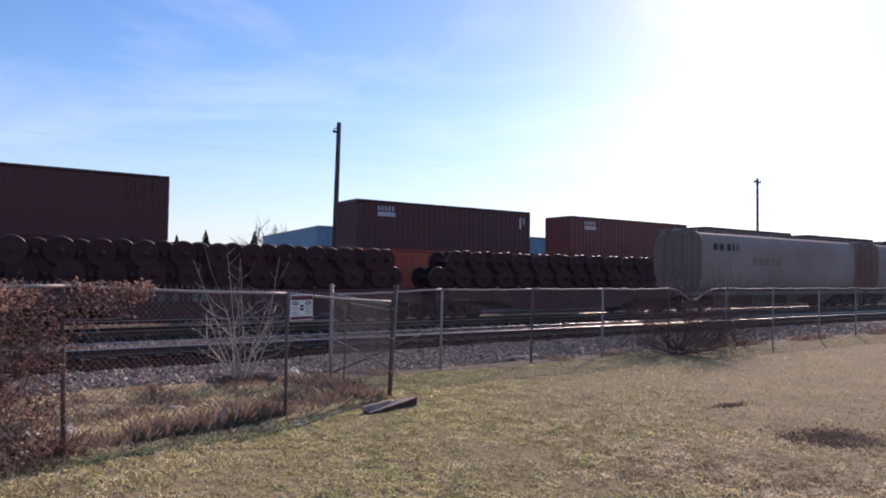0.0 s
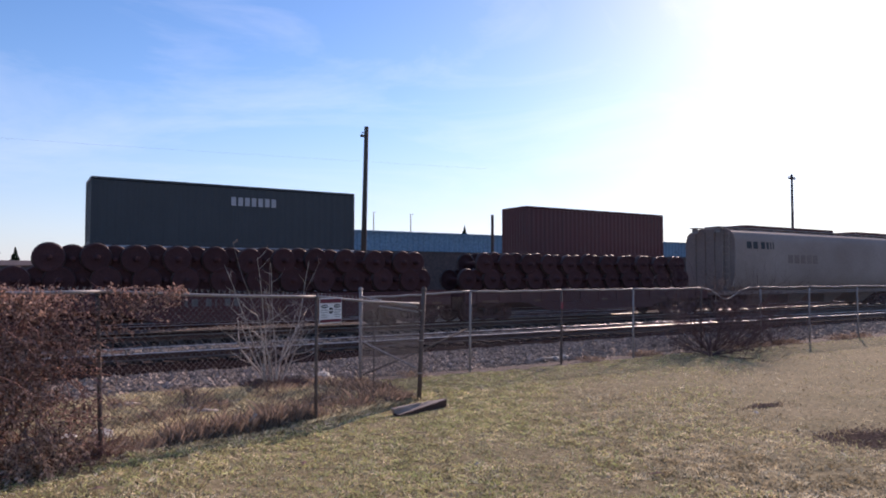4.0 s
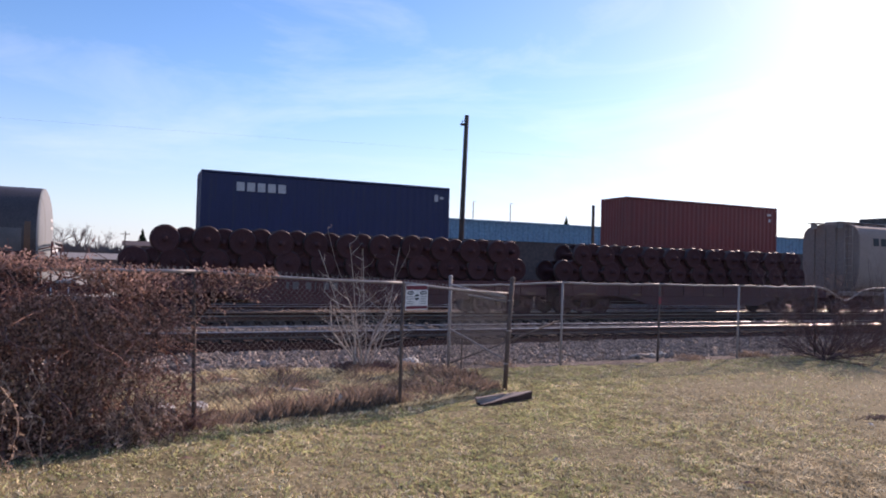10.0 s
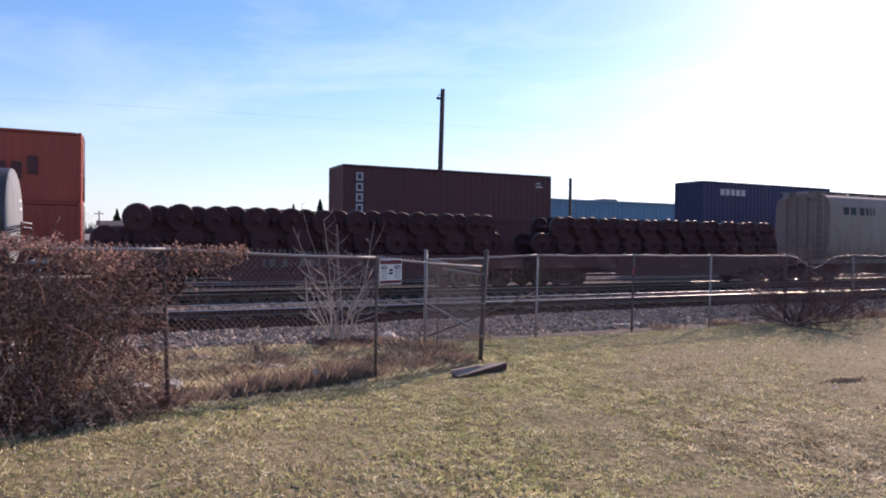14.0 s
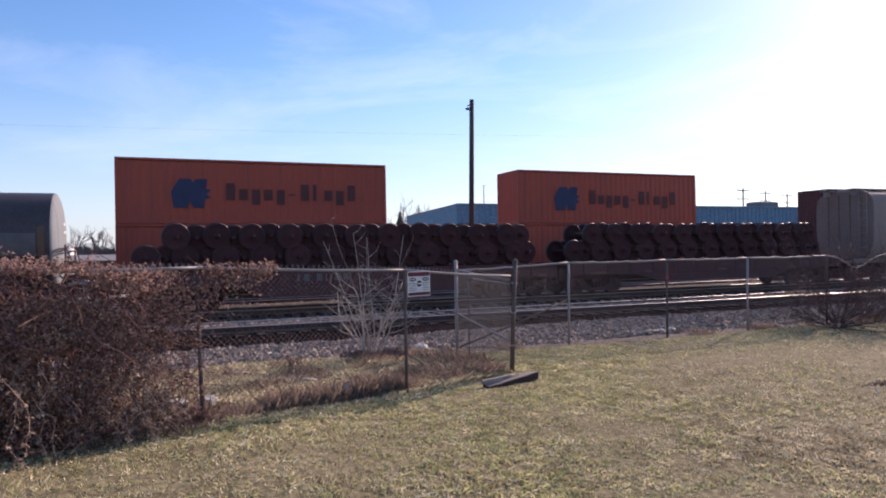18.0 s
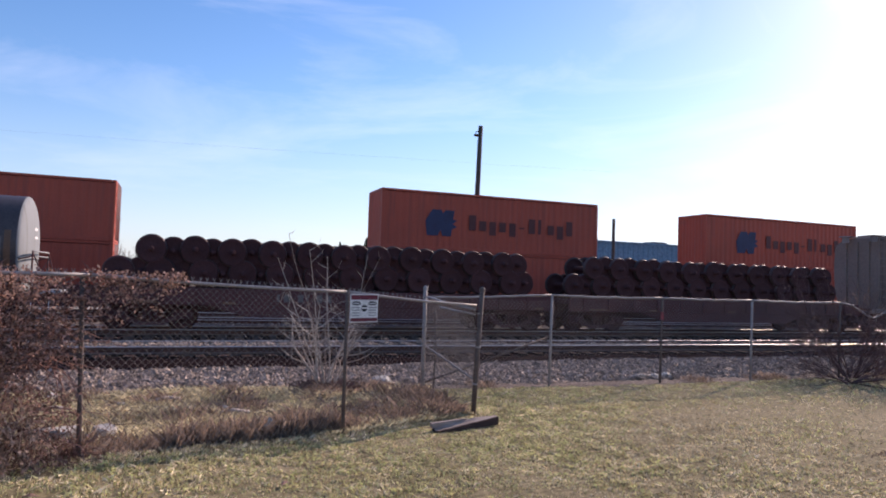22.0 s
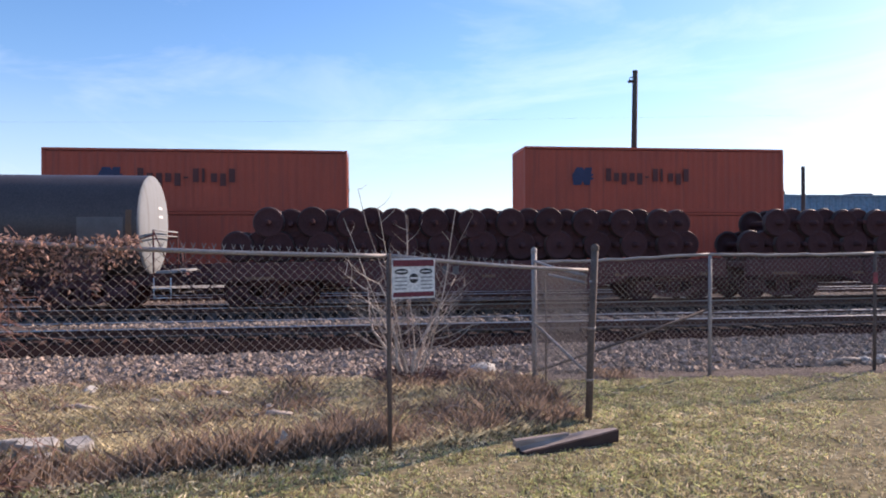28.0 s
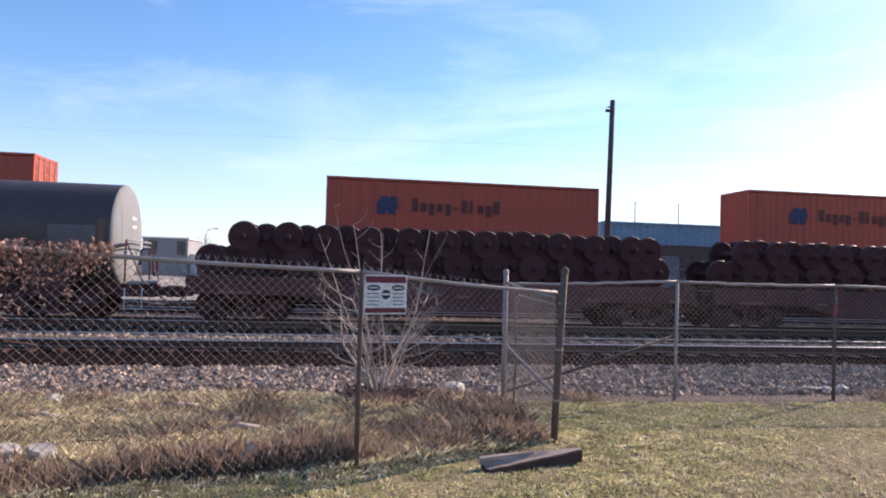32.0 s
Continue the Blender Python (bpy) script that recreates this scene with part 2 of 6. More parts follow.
# twig colour greyed for the far trees: distance haze painted in
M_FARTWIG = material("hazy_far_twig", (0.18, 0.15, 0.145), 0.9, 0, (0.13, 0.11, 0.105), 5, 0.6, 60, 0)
M_TIMBER = material("old_timber", (0.085, 0.055, 0.05), 0.9, 0, (0.04, 0.026, 0.024), 3, 0.5, 25, 0.8, stretch=(0.15, 1, 1))
M_SPLIT = material("split_timber", (0.43, 0.355, 0.31), 0.9, 0, (0.17, 0.125, 0.11), 4, 0.5, 30, 0.8, stretch=(0.12, 1, 1))
M_ROCK = material("pale_rock", (0.58, 0.545, 0.49), 0.9, 0, (0.32, 0.295, 0.27), 4, 0.6, 25, 0.6)
M_BLADE = thin_leaf("dry_grass_blade", (0.81, 0.685, 0.47), (0.39, 0.32, 0.20), 0.6, 2.6, 0.26, 0.24)
M_GREEN = thin_leaf("green_grass_blade", (0.375, 0.415, 0.18), (0.53, 0.495, 0.265), 0.5, 2.0, 0.5, 0.40)
M_WEED = thin_leaf("dead_weed_stalk", (0.70, 0.605, 0.40), (0.38, 0.33, 0.21), 0.65, 2.0, 0.6, 0.42)
M_REDWEED = thin_leaf("reddish_dead_grass", (0.36, 0.262, 0.195), (0.20, 0.142, 0.112), 0.6, 2.0, 0.6, 0.4)
# cinders near black: the shade by rail and tie ends is in this colour
M_CINDERSHADE = material("shade_dark_cinder", (0.022, 0.0145, 0.015), 0.95, 0, (0.015, 0.010, 0.0105), 1.0, 0.6, 20, 0.5, 0.02, shine=0.0)
M_VINE = thin_leaf("dead_vine_leaf", (0.48, 0.32, 0.25), (0.28, 0.16, 0.133), 0.7)
M_STRAND = thin_leaf("pale_dead_strand", (0.58, 0.43, 0.33), (0.32, 0.21, 0.165), 0.6)
M_LITTER = thin_leaf("rotten_leaf", (0.20, 0.15, 0.13), (0.12, 0.09, 0.08), 0.5)
M_NEEDLE = thin_leaf("conifer_needle", (0.035, 0.06, 0.03), (0.02, 0.035, 0.02))
M_SHEDROOF = material("pale_shed_roof", (0.34, 0.31, 0.285), 0.8, 0, (0.27, 0.245, 0.225), 0.3, 0.6, 6, 0.1)
M_LOT = material("pale_gravel_lot", (0.36, 0.32, 0.27), 0.95, 0, (0.28, 0.245, 0.205), 0.15, 0.6, 5, 0.3, 0.03)
M_GLASS = material("dark_glass", (0.05, 0.06, 0.07), 0.1, 0, None, 2, 0.6, 20, 0)


# ---- mesh making ----
class Shape:
    """Collects boxes, tubes and turned forms as plain vertices and faces."""

    def __init__(self):
        self.v, self.f, self.smooth, self.slot = [], [], [], []
        self.now = 0

    def add(self, verts, faces, smooth=False):
        k = len(self.v)
        self.v.extend(verts)
        self.f.extend([tuple(i + k for i in q) for q in faces])
        self.smooth.extend([smooth] * len(faces))
        self.slot.extend([self.now] * len(faces))
        return self

    def box(self, x0, x1, y0, y1, z0, z1, bevel=0.0):
        if bevel:
            b = min(bevel, (x1 - x0) / 2.1, (y1 - y0) / 2.1, (z1 - z0) / 2.1)
            vs, ring = [], []
            for z, c in ((z0, b), (z0 + b, 0), (z1 - b, 0), (z1, b)):
                d = b if c == 0 else 2 * b
                vs += [(x0 + d, y0 + c, z), (x1 - d, y0 + c, z), (x1 - c, y0 + d, z), (x1 - c, y1 - d, z),
                       (x1 - d, y1 - c, z), (x0 + d, y1 - c, z), (x0 + c, y1 - d, z), (x0 + c, y0 + d, z)]
            fs = [tuple(range(7, -1, -1)), tuple(range(24, 32))]
            for r in range(3):
                for i in range(8):
                    j = (i + 1) % 8
                    fs.append((r * 8 + i, r * 8 + j, r * 8 + 8 + j, r * 8 + 8 + i))
            return self.add(vs, fs)
        vs = [(x, y, z) for z in (z0, z1) for x, y in ((x0, y0), (x1, y0), (x1, y1), (x0, y1))]
        return self.add(vs, [(3, 2, 1, 0), (4, 5, 6, 7), (0, 1, 5, 4), (1, 2, 6, 5), (2, 3, 7, 6), (3, 0, 4, 7)])

    def tube(self, points, radii, sides=8, caps=True):
        pts = [Vector(p) for p in points]
        if not hasattr(radii, "__len__"):
            radii = [radii] * len(pts)
        vs, fs = [], []
        for i, p in enumerate(pts):
            d = (pts[min(i + 1, len(pts) - 1)] - pts[max(i - 1, 0)]).normalized()
            a = Vector((0, 0, 1)) if abs(d.z) < 0.9 else Vector((1, 0, 0))
            u = d.cross(a).normalized()
            w = d.cross(u)
            for k in range(sides):
                ang = 2 * math.pi * k / sides
                vs.append(tuple(p + radii[i] * (math.cos(ang) * u + math.sin(ang) * w)))
        for i in range(len(pts) - 1):
            for k in range(sides):
                j = (k + 1) % sides
                fs.append((i * sides + k, i * sides + j, (i + 1) * sides + j, (i + 1) * sides + k))
        self.add(vs, fs, sides > 5)
        if caps:
            k = len(self.v) - len(vs)
            self.f.append(tuple(k + i for i in range(sides - 1, -1, -1)))
            self.f.append(tuple(k + len(vs) - sides + i for i in range(sides)))
            self.smooth += [False, False]
            self.slot += [self.now, self.now]
        return self

    def lathe(self, profile, sides=24, axis="y", at=(0, 0, 0), smooth=True):
        """profile: (along, radius) pairs from one end to the other."""
        vs, fs = [], []
        for along, r in profile:
            for k in range(sides):
                a = 2 * math.pi * k / sides
                c, s = r * math.cos(a), r * math.sin(a)
                p = {"x": (along, c, s), "y": (c, along, s), "z": (c, s, along)}[axis]
                vs.append((p[0] + at[0], p[1] + at[1], p[2] + at[2]))
        for i in range(len(profile) - 1):
            for k in range(sides):
                j = (k + 1) % sides
                fs.append((i * sides + k, i * sides + j, (i + 1) * sides + j, (i + 1) * sides + k))
        return self.add(vs, fs, smooth)

    def sweep(self, profile, x0, x1, closed=True):
        """A (y, z) outline drawn along x."""
        n = len(profile)
        vs = [(x, y, z) for x in (x0, x1) for y, z in profile]
        fs = [(i, (i + 1) % n, n + (i + 1) % n, n + i) for i in range(n if closed else n - 1)]
        if closed:
            fs += [tuple(range(n - 1, -1, -1)), tuple(range(n, 2 * n))]
        return self.add(vs, fs)

    def mesh(self, name, *mats):
        me = bpy.data.meshes.new(name)
        me.from_pydata(self.v, [], self.f)
        me.polygons.foreach_set("use_smooth", self.smooth)
        for m in mats:
            me.materials.append(m)
        if len(mats) > 1:
            me.polygons.foreach_set("material_index", self.slot)
        me.update()
        return me


def part(name, shape, mat, parent=None, label="", at=None):
    """Links a shape (or a ready mesh) as one mesh object under a thing or part."""
    me = shape if isinstance(shape, bpy.types.Mesh) else shape.mesh(name, *(mat if isinstance(mat, tuple) else (mat,)))
    ob = new(name, me)
    if parent:
        ob.parent = parent
    if at is not None:
        ob.matrix_basis = at
    if label:
        ob["label"] = label
    return ob


def thing(name, label, category, m=None, group="", kind=""):
    ob = new(name)
    ob.empty_display_size = 0.2
    if m is not None:
        ob.matrix_basis = m
    return tagged(ob, label, category, group, kind)


def surface(name, xs, ys, height, mat, label, category):
    """An uneven sheet over a grid of x and y."""
    vs = [(x, y, height(x, y)) for y in ys for x in xs]
    w = len(xs)
    fs = [(j * w + i, j * w + i + 1, j * w + w + i + 1, j * w + w + i) for j in range(len(ys) - 1) for i in range(w - 1)]
    s = Shape().add(vs, fs, True)
    return tagged(part(name, s, mat), label, category, kind="structure")


rng = random.Random(7)


# ---- ground ----
NEAR_A, NEAR_B = Vector((-1.33, 9.41)), Vector((3.68, 11.30))  # line of the hedge fence
FENCE_Y = 13.70
RAIL_Z = 0.20
TRACKS = (20.22, 25.42, 30.1, 34.92)  # centre lines


def lawn_z(x, y):
    z = max(0.0, 10.0 - y) * 0.02 + 0.13 * min(1.0, max(0.0, (1.5 - x) / 2.8))
    return z + 0.03 * noise.noise((x * 0.35, y * 0.35, 0.3)) + 0.012 * noise.noise((x * 1.7, y * 1.7, 3.1))


def fence_y(x):
    """The line that the lawn ends at."""
    if x < 3.7:
        return NEAR_A.y + (x - NEAR_A.x) * (NEAR_B.y - NEAR_A.y) / (NEAR_B.x - NEAR_A.x)
    return FENCE_Y


def bed_z(x, y):
    """The ballast and weeds behind the fence, the dip before the ties, and the cribs."""
    prof = ((8.0, -0.03), (13.4, -0.02), (14.6, 0.03), (16.6, 0.05), (17.5, 0.02), (18.1, -0.16), (18.8, -0.2), (19.4, -0.2), (19.6, 0.14),
            (20.22, 0.165), (20.84, 0.155), (21.5, 0.12), (22.2, -0.05), (24.0, -0.1), (24.5, 0.0), (26.3, 0.02), (26.9, 0.08), (27.6, 0.12), (28.8, 0.12), (29.3, 0.0), (31.0, 0.0),
            (32.5, -0.08), (34.0, 0.0), (36.0, 0.0), (38.0, -0.2), (44.0, -0.25))
    for (a, za), (b, zb) in zip(prof, prof[1:]):
        if a <= y <= b:
            z = za + (zb - za) * (y - a) / (b - a)
            if 19.5 < y < 20.9 and x > 3.0:
                z -= 0.09 * min(1.0, (x - 3.0) / 2.0)
            rough = 0.03 if y < 18.2 or y > 21.5 else 0.012
            return z + rough * noise.noise((x * 1.3, y * 1.3, 8.0)) + 0.4 * rough * noise.noise((x * 6, y * 6, 1.0))
    return -0.25


def spaced(a, b, step):
    n = max(1, int(round((b - a) / step)))
    return [a + (b - a) * i / n for i in range(n + 1)]


far = [-2500, -900, -300, -120, -60]
surface("ground", far + spaced(-40, 80, 10) + [120, 300, 900, 2500], [-400, -150, -60, -30, -10, 5, 20, 40, 60, 90, 140, 300, 900, 2600],
        lambda x, y: -0.45, M_GROUND, "bare brown soil and dry ground reaching the horizon", "ground")
LAWN_X = spaced(-26, 60, 0.45)


def lawn_sheet():
    vs, fs, rows = [], [], 46
    for x in LAWN_X:
        top = fence_y(x) + (0.15 if x > 3.7 else 0.10)
        for j in range(rows + 1):
            y = -18 + (top + 18) * (j / rows) ** 0.6
            z = lawn_z(x, y) if y < 13.2 else lawn_z(x, 13.2) * (13.9 - y) / 0.7
            vs.append((x, y, z - (0.3 if j in (0, rows) else 0)))
    for i in range(len(LAWN_X) - 1):
        for j in range(rows):
            k = i * (rows + 1) + j
            fs.append((k, k + rows + 1, k + rows + 2, k + 1))
    s = Shape().add(vs, fs, True)
    return tagged(part("lawn", s, M_LAWN), "mown lawn, half dormant straw brown and half green", "lawn", kind="structure")


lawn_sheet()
BALLAST = surface("ballast", spaced(-26, 70, 0.4), spaced(8.0, 14, 0.5) + spaced(14.2, 22, 0.2) + spaced(22.5, 44, 0.5), lambda x, y: bed_z(x, y) if y > fence_y(x) - 1.2 else -0.4,
        M_BALLAST, "grey crushed stone ballast bed between the tracks", "ballast")

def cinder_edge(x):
    """Where the pale stones end and the cinders, coloured dark for shade, begin."""
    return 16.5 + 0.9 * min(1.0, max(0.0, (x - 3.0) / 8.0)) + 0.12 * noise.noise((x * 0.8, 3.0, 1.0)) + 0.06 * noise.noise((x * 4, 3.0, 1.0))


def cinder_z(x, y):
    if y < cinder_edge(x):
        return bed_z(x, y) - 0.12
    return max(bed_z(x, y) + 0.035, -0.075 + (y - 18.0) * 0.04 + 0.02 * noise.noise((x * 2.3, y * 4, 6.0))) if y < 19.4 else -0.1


# dark sheet standing in for shade between the stones and the near rail
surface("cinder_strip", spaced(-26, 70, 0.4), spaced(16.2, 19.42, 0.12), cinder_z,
        M_CINDERSHADE, "cinders along the tie ends, coloured near black for the shade there", "cinders")

RAIL_OUTLINE = [(-0.075, 0.0), (-0.075, 0.012), (-0.02, 0.035), (-0.012, 0.06), (-0.012, 0.125), (-0.035, 0.138), (-0.0365, 0.155), (-0.0345, 0.164), (-0.030, 0.171), (-0.022, 0.176), (-0.011, 0.179), (0.0, 0.18),
                (0.011, 0.179), (0.022, 0.176), (0.030, 0.171), (0.0345, 0.164), (0.0365, 0.155), (0.035, 0.138), (0.012, 0.125), (0.012, 0.06), (0.02, 0.035), (0.075, 0.012), (0.075, 0.0)]


def build_track(y, x0, x1, ties, index):
    t = thing("railway_track", "steel rails spiked to dark creosoted ties in ballast", "railway track", kind="structure")
    for side in (-0.7175, 0.7175):
        s = Shape()
        outline = [(y + side - a, RAIL_Z - 0.18 + b) for a, b in RAIL_OUTLINE]
        n = len(outline)
        s.sweep(outline, x0, x1, False)
        # the cut ends have corners of their own, so that the head stays evenly rounded
        s.add([(x0, u, v) for u, v in outline], [tuple(range(n - 1, -1, -1))])
        s.add([(x1, u, v) for u, v in outline], [tuple(range(n))])
        for i in range(n - 1):
            if 6 <= i <= 15:
                s.slot[i], s.smooth[i] = 1, True
            # foot flange takes the paler colour as a painted lit edge
            if i in (0, 1, n - 3, n - 2):
                s.slot[i] = 2
        part("rail", s, (M_RAIL, M_RAILHEAD, M_RAILBASELIT), t, "rusty rail with a polished head")
    tie = Shape().box(-0.115, 0.115, -1.30, 1.30, -0.18, 0.0, 0.012)
    me = tie.mesh("tie", M_TIE)
    r = random.Random(index)
    x = x0 + 0.2
    a, b = ties
    while x < x1:
        if a < x < b:
            part("tie", me, None, t, at=pose(x + r.uniform(-0.03, 0.03), y + r.uniform(-0.06, 0.06), RAIL_Z - 0.185 + r.uniform(-0.012, 0.01), 0, 0, r.uniform(-1.5, 1.5)))
        x += 0.53
    return t


build_track(TRACKS[0], -60, 160, (-14, 48), 1)
build_track(TRACKS[1], -60, 160, (-12, 30), 2)
build_track(TRACKS[2], -60, 160, (-8, 12), 3)
build_track(TRACKS[3], -330, 330, (-8, 20), 4)


def stones(name, count, spots, low, high, label):
    """Loose angular stones, one joined sheet of many."""
    r = random.Random(len(name) + count)
    s = Shape()
    base = [(1, 0, 0), (-1, 0, 0), (0, 1, 0), (0, -1, 0), (0, 0, 1), (0.5, 0.5, 0.6), (-0.6, 0.3, 0.5)]
    tris = [(0, 2, 5), (2, 4, 5), (4, 0, 5), (2, 1, 6), (1, 4, 6), (4, 2, 6), (1, 3, 4), (3, 0, 4)]
    for _ in range(count):
        x, y, z = spots(r)
        size = r.uniform(low, high)
        a = r.uniform(0, 6.283)
        c, d = math.cos(a), math.sin(a)
        flat = r.uniform(0.5, 0.9)
        vs = []
        for px, py, pz in base:
            k = size * r.uniform(0.7, 1.25)
            px, py, pz = px * k, py * k * 0.8, pz * k * flat
            vs.append((x + px * c - py * d, y + px * d + py * c, z + pz - size * 0.15))
        s.add(vs, tris)
    return tagged(part(name, s, M_STONE), label, "gravel", kind="stuff")


def ballast_spot(r):
    x = r.triangular(-9, 34, 3)
    y = 13.7 + (cinder_edge(x) + 0.05 - 13.7) * r.random() ** 0.75
    if y < fence_y(x) + 0.3:
        y = 15.6 + r.random() * 0.8
    return x, y, bed_z(x, y)


def crib_spot(r):
    x = r.triangular(-9, 40, 4)
    y = r.uniform(19.6, 21.6)
    z = bed_z(x, y) + 0.005
    if x > 3.0 and y < 20.95:
        # heaped between the ties, swept off their tops
        k = ((x + 59.8) / 0.53) % 1.0
        x += (0.5 - k) * 0.53 * 0.45 * min(1.0, (x - 3.0) / 2.0)
        z += (0.085 - 0.04 * min(1.0, max(0.0, (x - 5.0) / 5.0))) * min(1.0, (x - 3.0) / 2.0)
    return x, y, z


def verge_spot(r):
    x = r.uniform(-9, 30)
    y = r.uniform(21.8, 24.2) if r.random() < 0.4 else r.uniform(26.9, 28.9)
    return x, y, bed_z(x, y)


stones("ballast_stones", 17000, ballast_spot, 0.03, 0.088, "angular grey ballast stones heaped beside the track")
stones("crib_stones", 7200, crib_spot, 0.035, 0.065, "pale ballast stones filling the space between the rails")
stones("verge_stones", 2500, verge_spot, 0.03, 0.07, "grey ballast stones between two tracks")


def near_stones():
    """The larger stones on the near edge of the ballast, each by itself."""
    r = random.Random(77)
    shapes = []
    for k in range(6):
        base = [(1, 0, 0), (-1, 0.1, 0), (0.1, 0.8, 0), (0, -0.8, 0), (0.1, 0, 0.75), (0.55, 0.45, 0.45), (-0.6, 0.3, 0.4), (-0.5, -0.5, 0.35), (0.5, -0.5, 0.4)]
        vs = [(x * r.uniform(0.75, 1.2), y * r.uniform(0.75, 1.2), z * r.uniform(0.7, 1.2)) for x, y, z in base]
        fs = [(0, 2, 5), (2, 4, 5), (4, 0, 5), (2, 1, 6), (1, 4, 6), (4, 2, 6), (1, 3, 7), (3, 4, 7), (4, 1, 7), (3, 0, 8), (0, 4, 8), (4, 3, 8)]
        shapes.append(Shape().add(vs, fs).mesh("stone", M_LOOSE))
    for k in range(300):
        x = r.triangular(-3.4, 12.5, 2.5)
        y = r.uniform(14.0, 15.3)
        size = r.uniform(0.05, 0.1)
        m = pose(x, y, bed_z(x, y) + 0.01, r.uniform(-15, 15), r.uniform(-15, 15), r.uniform(0, 360)) @ Matrix.Diagonal((size, size, size, 1))
        part("stone", shapes[k % 6], None, BALLAST, at=m)


near_stones()


# ---- the moving double-stack train ----
BOX_L, BOX_W, TRAIN_Y, WELL_Z = 12.19, 2.44, 33.70, 0.54


def run(t):
    """How far the train has rolled."""
    return 7.78 * t + 0.003 * t * t


def paint(name, colour):
    return material(name, colour, 0.55, 0.0, tuple(c * 0.72 for c in colour), 0.5, 0.6, 14, 0.06, streak=tuple(c * 0.55 + 0.015 for c in colour), grain_amount=0.06)


PAINTS = {
    "orange": paint("orange_container_paint", (0.53, 0.088, 0.046)),
    "maroon": paint("maroon_container_paint", (0.115, 0.030, 0.030)),
    "brown": paint("red_brown_container_paint", (0.17, 0.045, 0.038)),
    "red": paint("dark_red_container_paint", (0.20, 0.035, 0.032)),
    "navy": paint("navy_container_paint", (0.020, 0.026, 0.088)),
    "green": paint("grey_green_container_paint", (0.060, 0.066, 0.070)),
    "grey": paint("pale_grey_container_paint", (0.40, 0.42, 0.47)),
}
M_MARKBLUE = material("blue_marking", (0.034, 0.034, 0.065), 0.6, 0, (0.035, 0.05, 0.12), 2, 0.6, 30, 0)
M_MARKWHITE = material("white_marking", (0.55, 0.54, 0.54), 0.6, 0, (0.4, 0.38, 0.38), 2, 0.6, 30, 0)
M_MARKDARK = material("dark_marking", (0.14, 0.04, 0.037), 0.6, 0, None, 2, 0.6, 30, 0)


@functools.lru_cache(None)
def box_meshes(height, colour):
    """Side, end, door, roof and frame of a steel box, open corrugation on sides and front."""
    m = PAINTS[colour]
    def corrugated(length, h, waves, depth):
        s = Shape()
        step = length / waves
        pts = []
        for i in range(waves):
            a = i * step
            pts += [(a, 0), (a + 0.25 * step, 0), (a + 0.5 * step, depth), (a + 0.75 * step, depth)]
        pts.append((length, 0))
        vs = [(x, y, z) for z in (0, h) for x, y in pts]
        n = len(pts)
        return s.add(vs, [(i, i + 1, n + i + 1, n + i) for i in range(n - 1)])
    side = corrugated(BOX_L - 0.3, height - 0.27, 34, 0.026).mesh("side_panel", m)
    front = corrugated(BOX_W - 0.3, height - 0.27, 8, 0.045).mesh("end_panel", m)
    roof = Shape()
    for i in range(20):
        a = -BOX_L + 0.15 + i * (BOX_L - 0.3) / 20
        b = a + (BOX_L - 0.3) / 20
        roof.box(a, b - 0.06, 0.1, BOX_W - 0.1, height - 0.06, height - 0.03)
    roof.box(-BOX_L + 0.1, -0.1, 0.08, BOX_W - 0.08, height - 0.09, height - 0.058)
    roof = roof.mesh("roof", m)
    floor_plate = Shape().box(-BOX_L + 0.05, -0.05, 0.08, BOX_W - 0.08, 0.06, 0.14).mesh("floor_frame", m)
    frame_bits = Shape()
    frame_bits.box(-BOX_L + 0.18, -0.18, 0, 0.09, height - 0.11, height - 0.004, 0.01)
    top = frame_bits.mesh("top_rail", m)
    low = Shape()
    low.box(-BOX_L + 0.18, -0.18, 0, 0.09, 0.0, 0.16, 0.01)
    low = low.mesh("bottom_rail", m)
    post = Shape().box(0, 0.15, 0, 0.15, 0.118, height - 0.118, 0.015).box(0, 0.178, 0, 0.162, 0, 0.118, 0.02).box(0, 0.178, 0, 0.162, height - 0.118, height, 0.02).mesh("corner_post", m)
    head = Shape().box(0, 0.12, 0.17, BOX_W - 0.17, -0.14, -0.004, 0.01).mesh("end_header", m)
    half = (BOX_W - 0.3) / 2
    door = Shape().box(0, 0.05, 0, half - 0.01, 0, height - 0.3, 0.006)
    for k in range(5):
        z = 0.12 + k * (height - 0.5) / 5
        door.box(0.05, 0.075, 0.06, half - 0.08, z, z + (height - 0.5) / 5 - 0.14, 0.01)
    door = door.mesh("door", m)
    rod = Shape().tube([(0.1, 0.0, -0.08), (0.1, 0.0, height - 0.22)], 0.02, 6).box(0.07, 0.13, -0.05, 0.05, 0.85, 0.93).tube([(0.12, 0.0, 0.95), (0.12, 0.3, 0.95)], 0.014, 5).mesh("lock_rod", M_GALV)
    return side, front, roof, floor_plate, top, low, post, head, door, rod


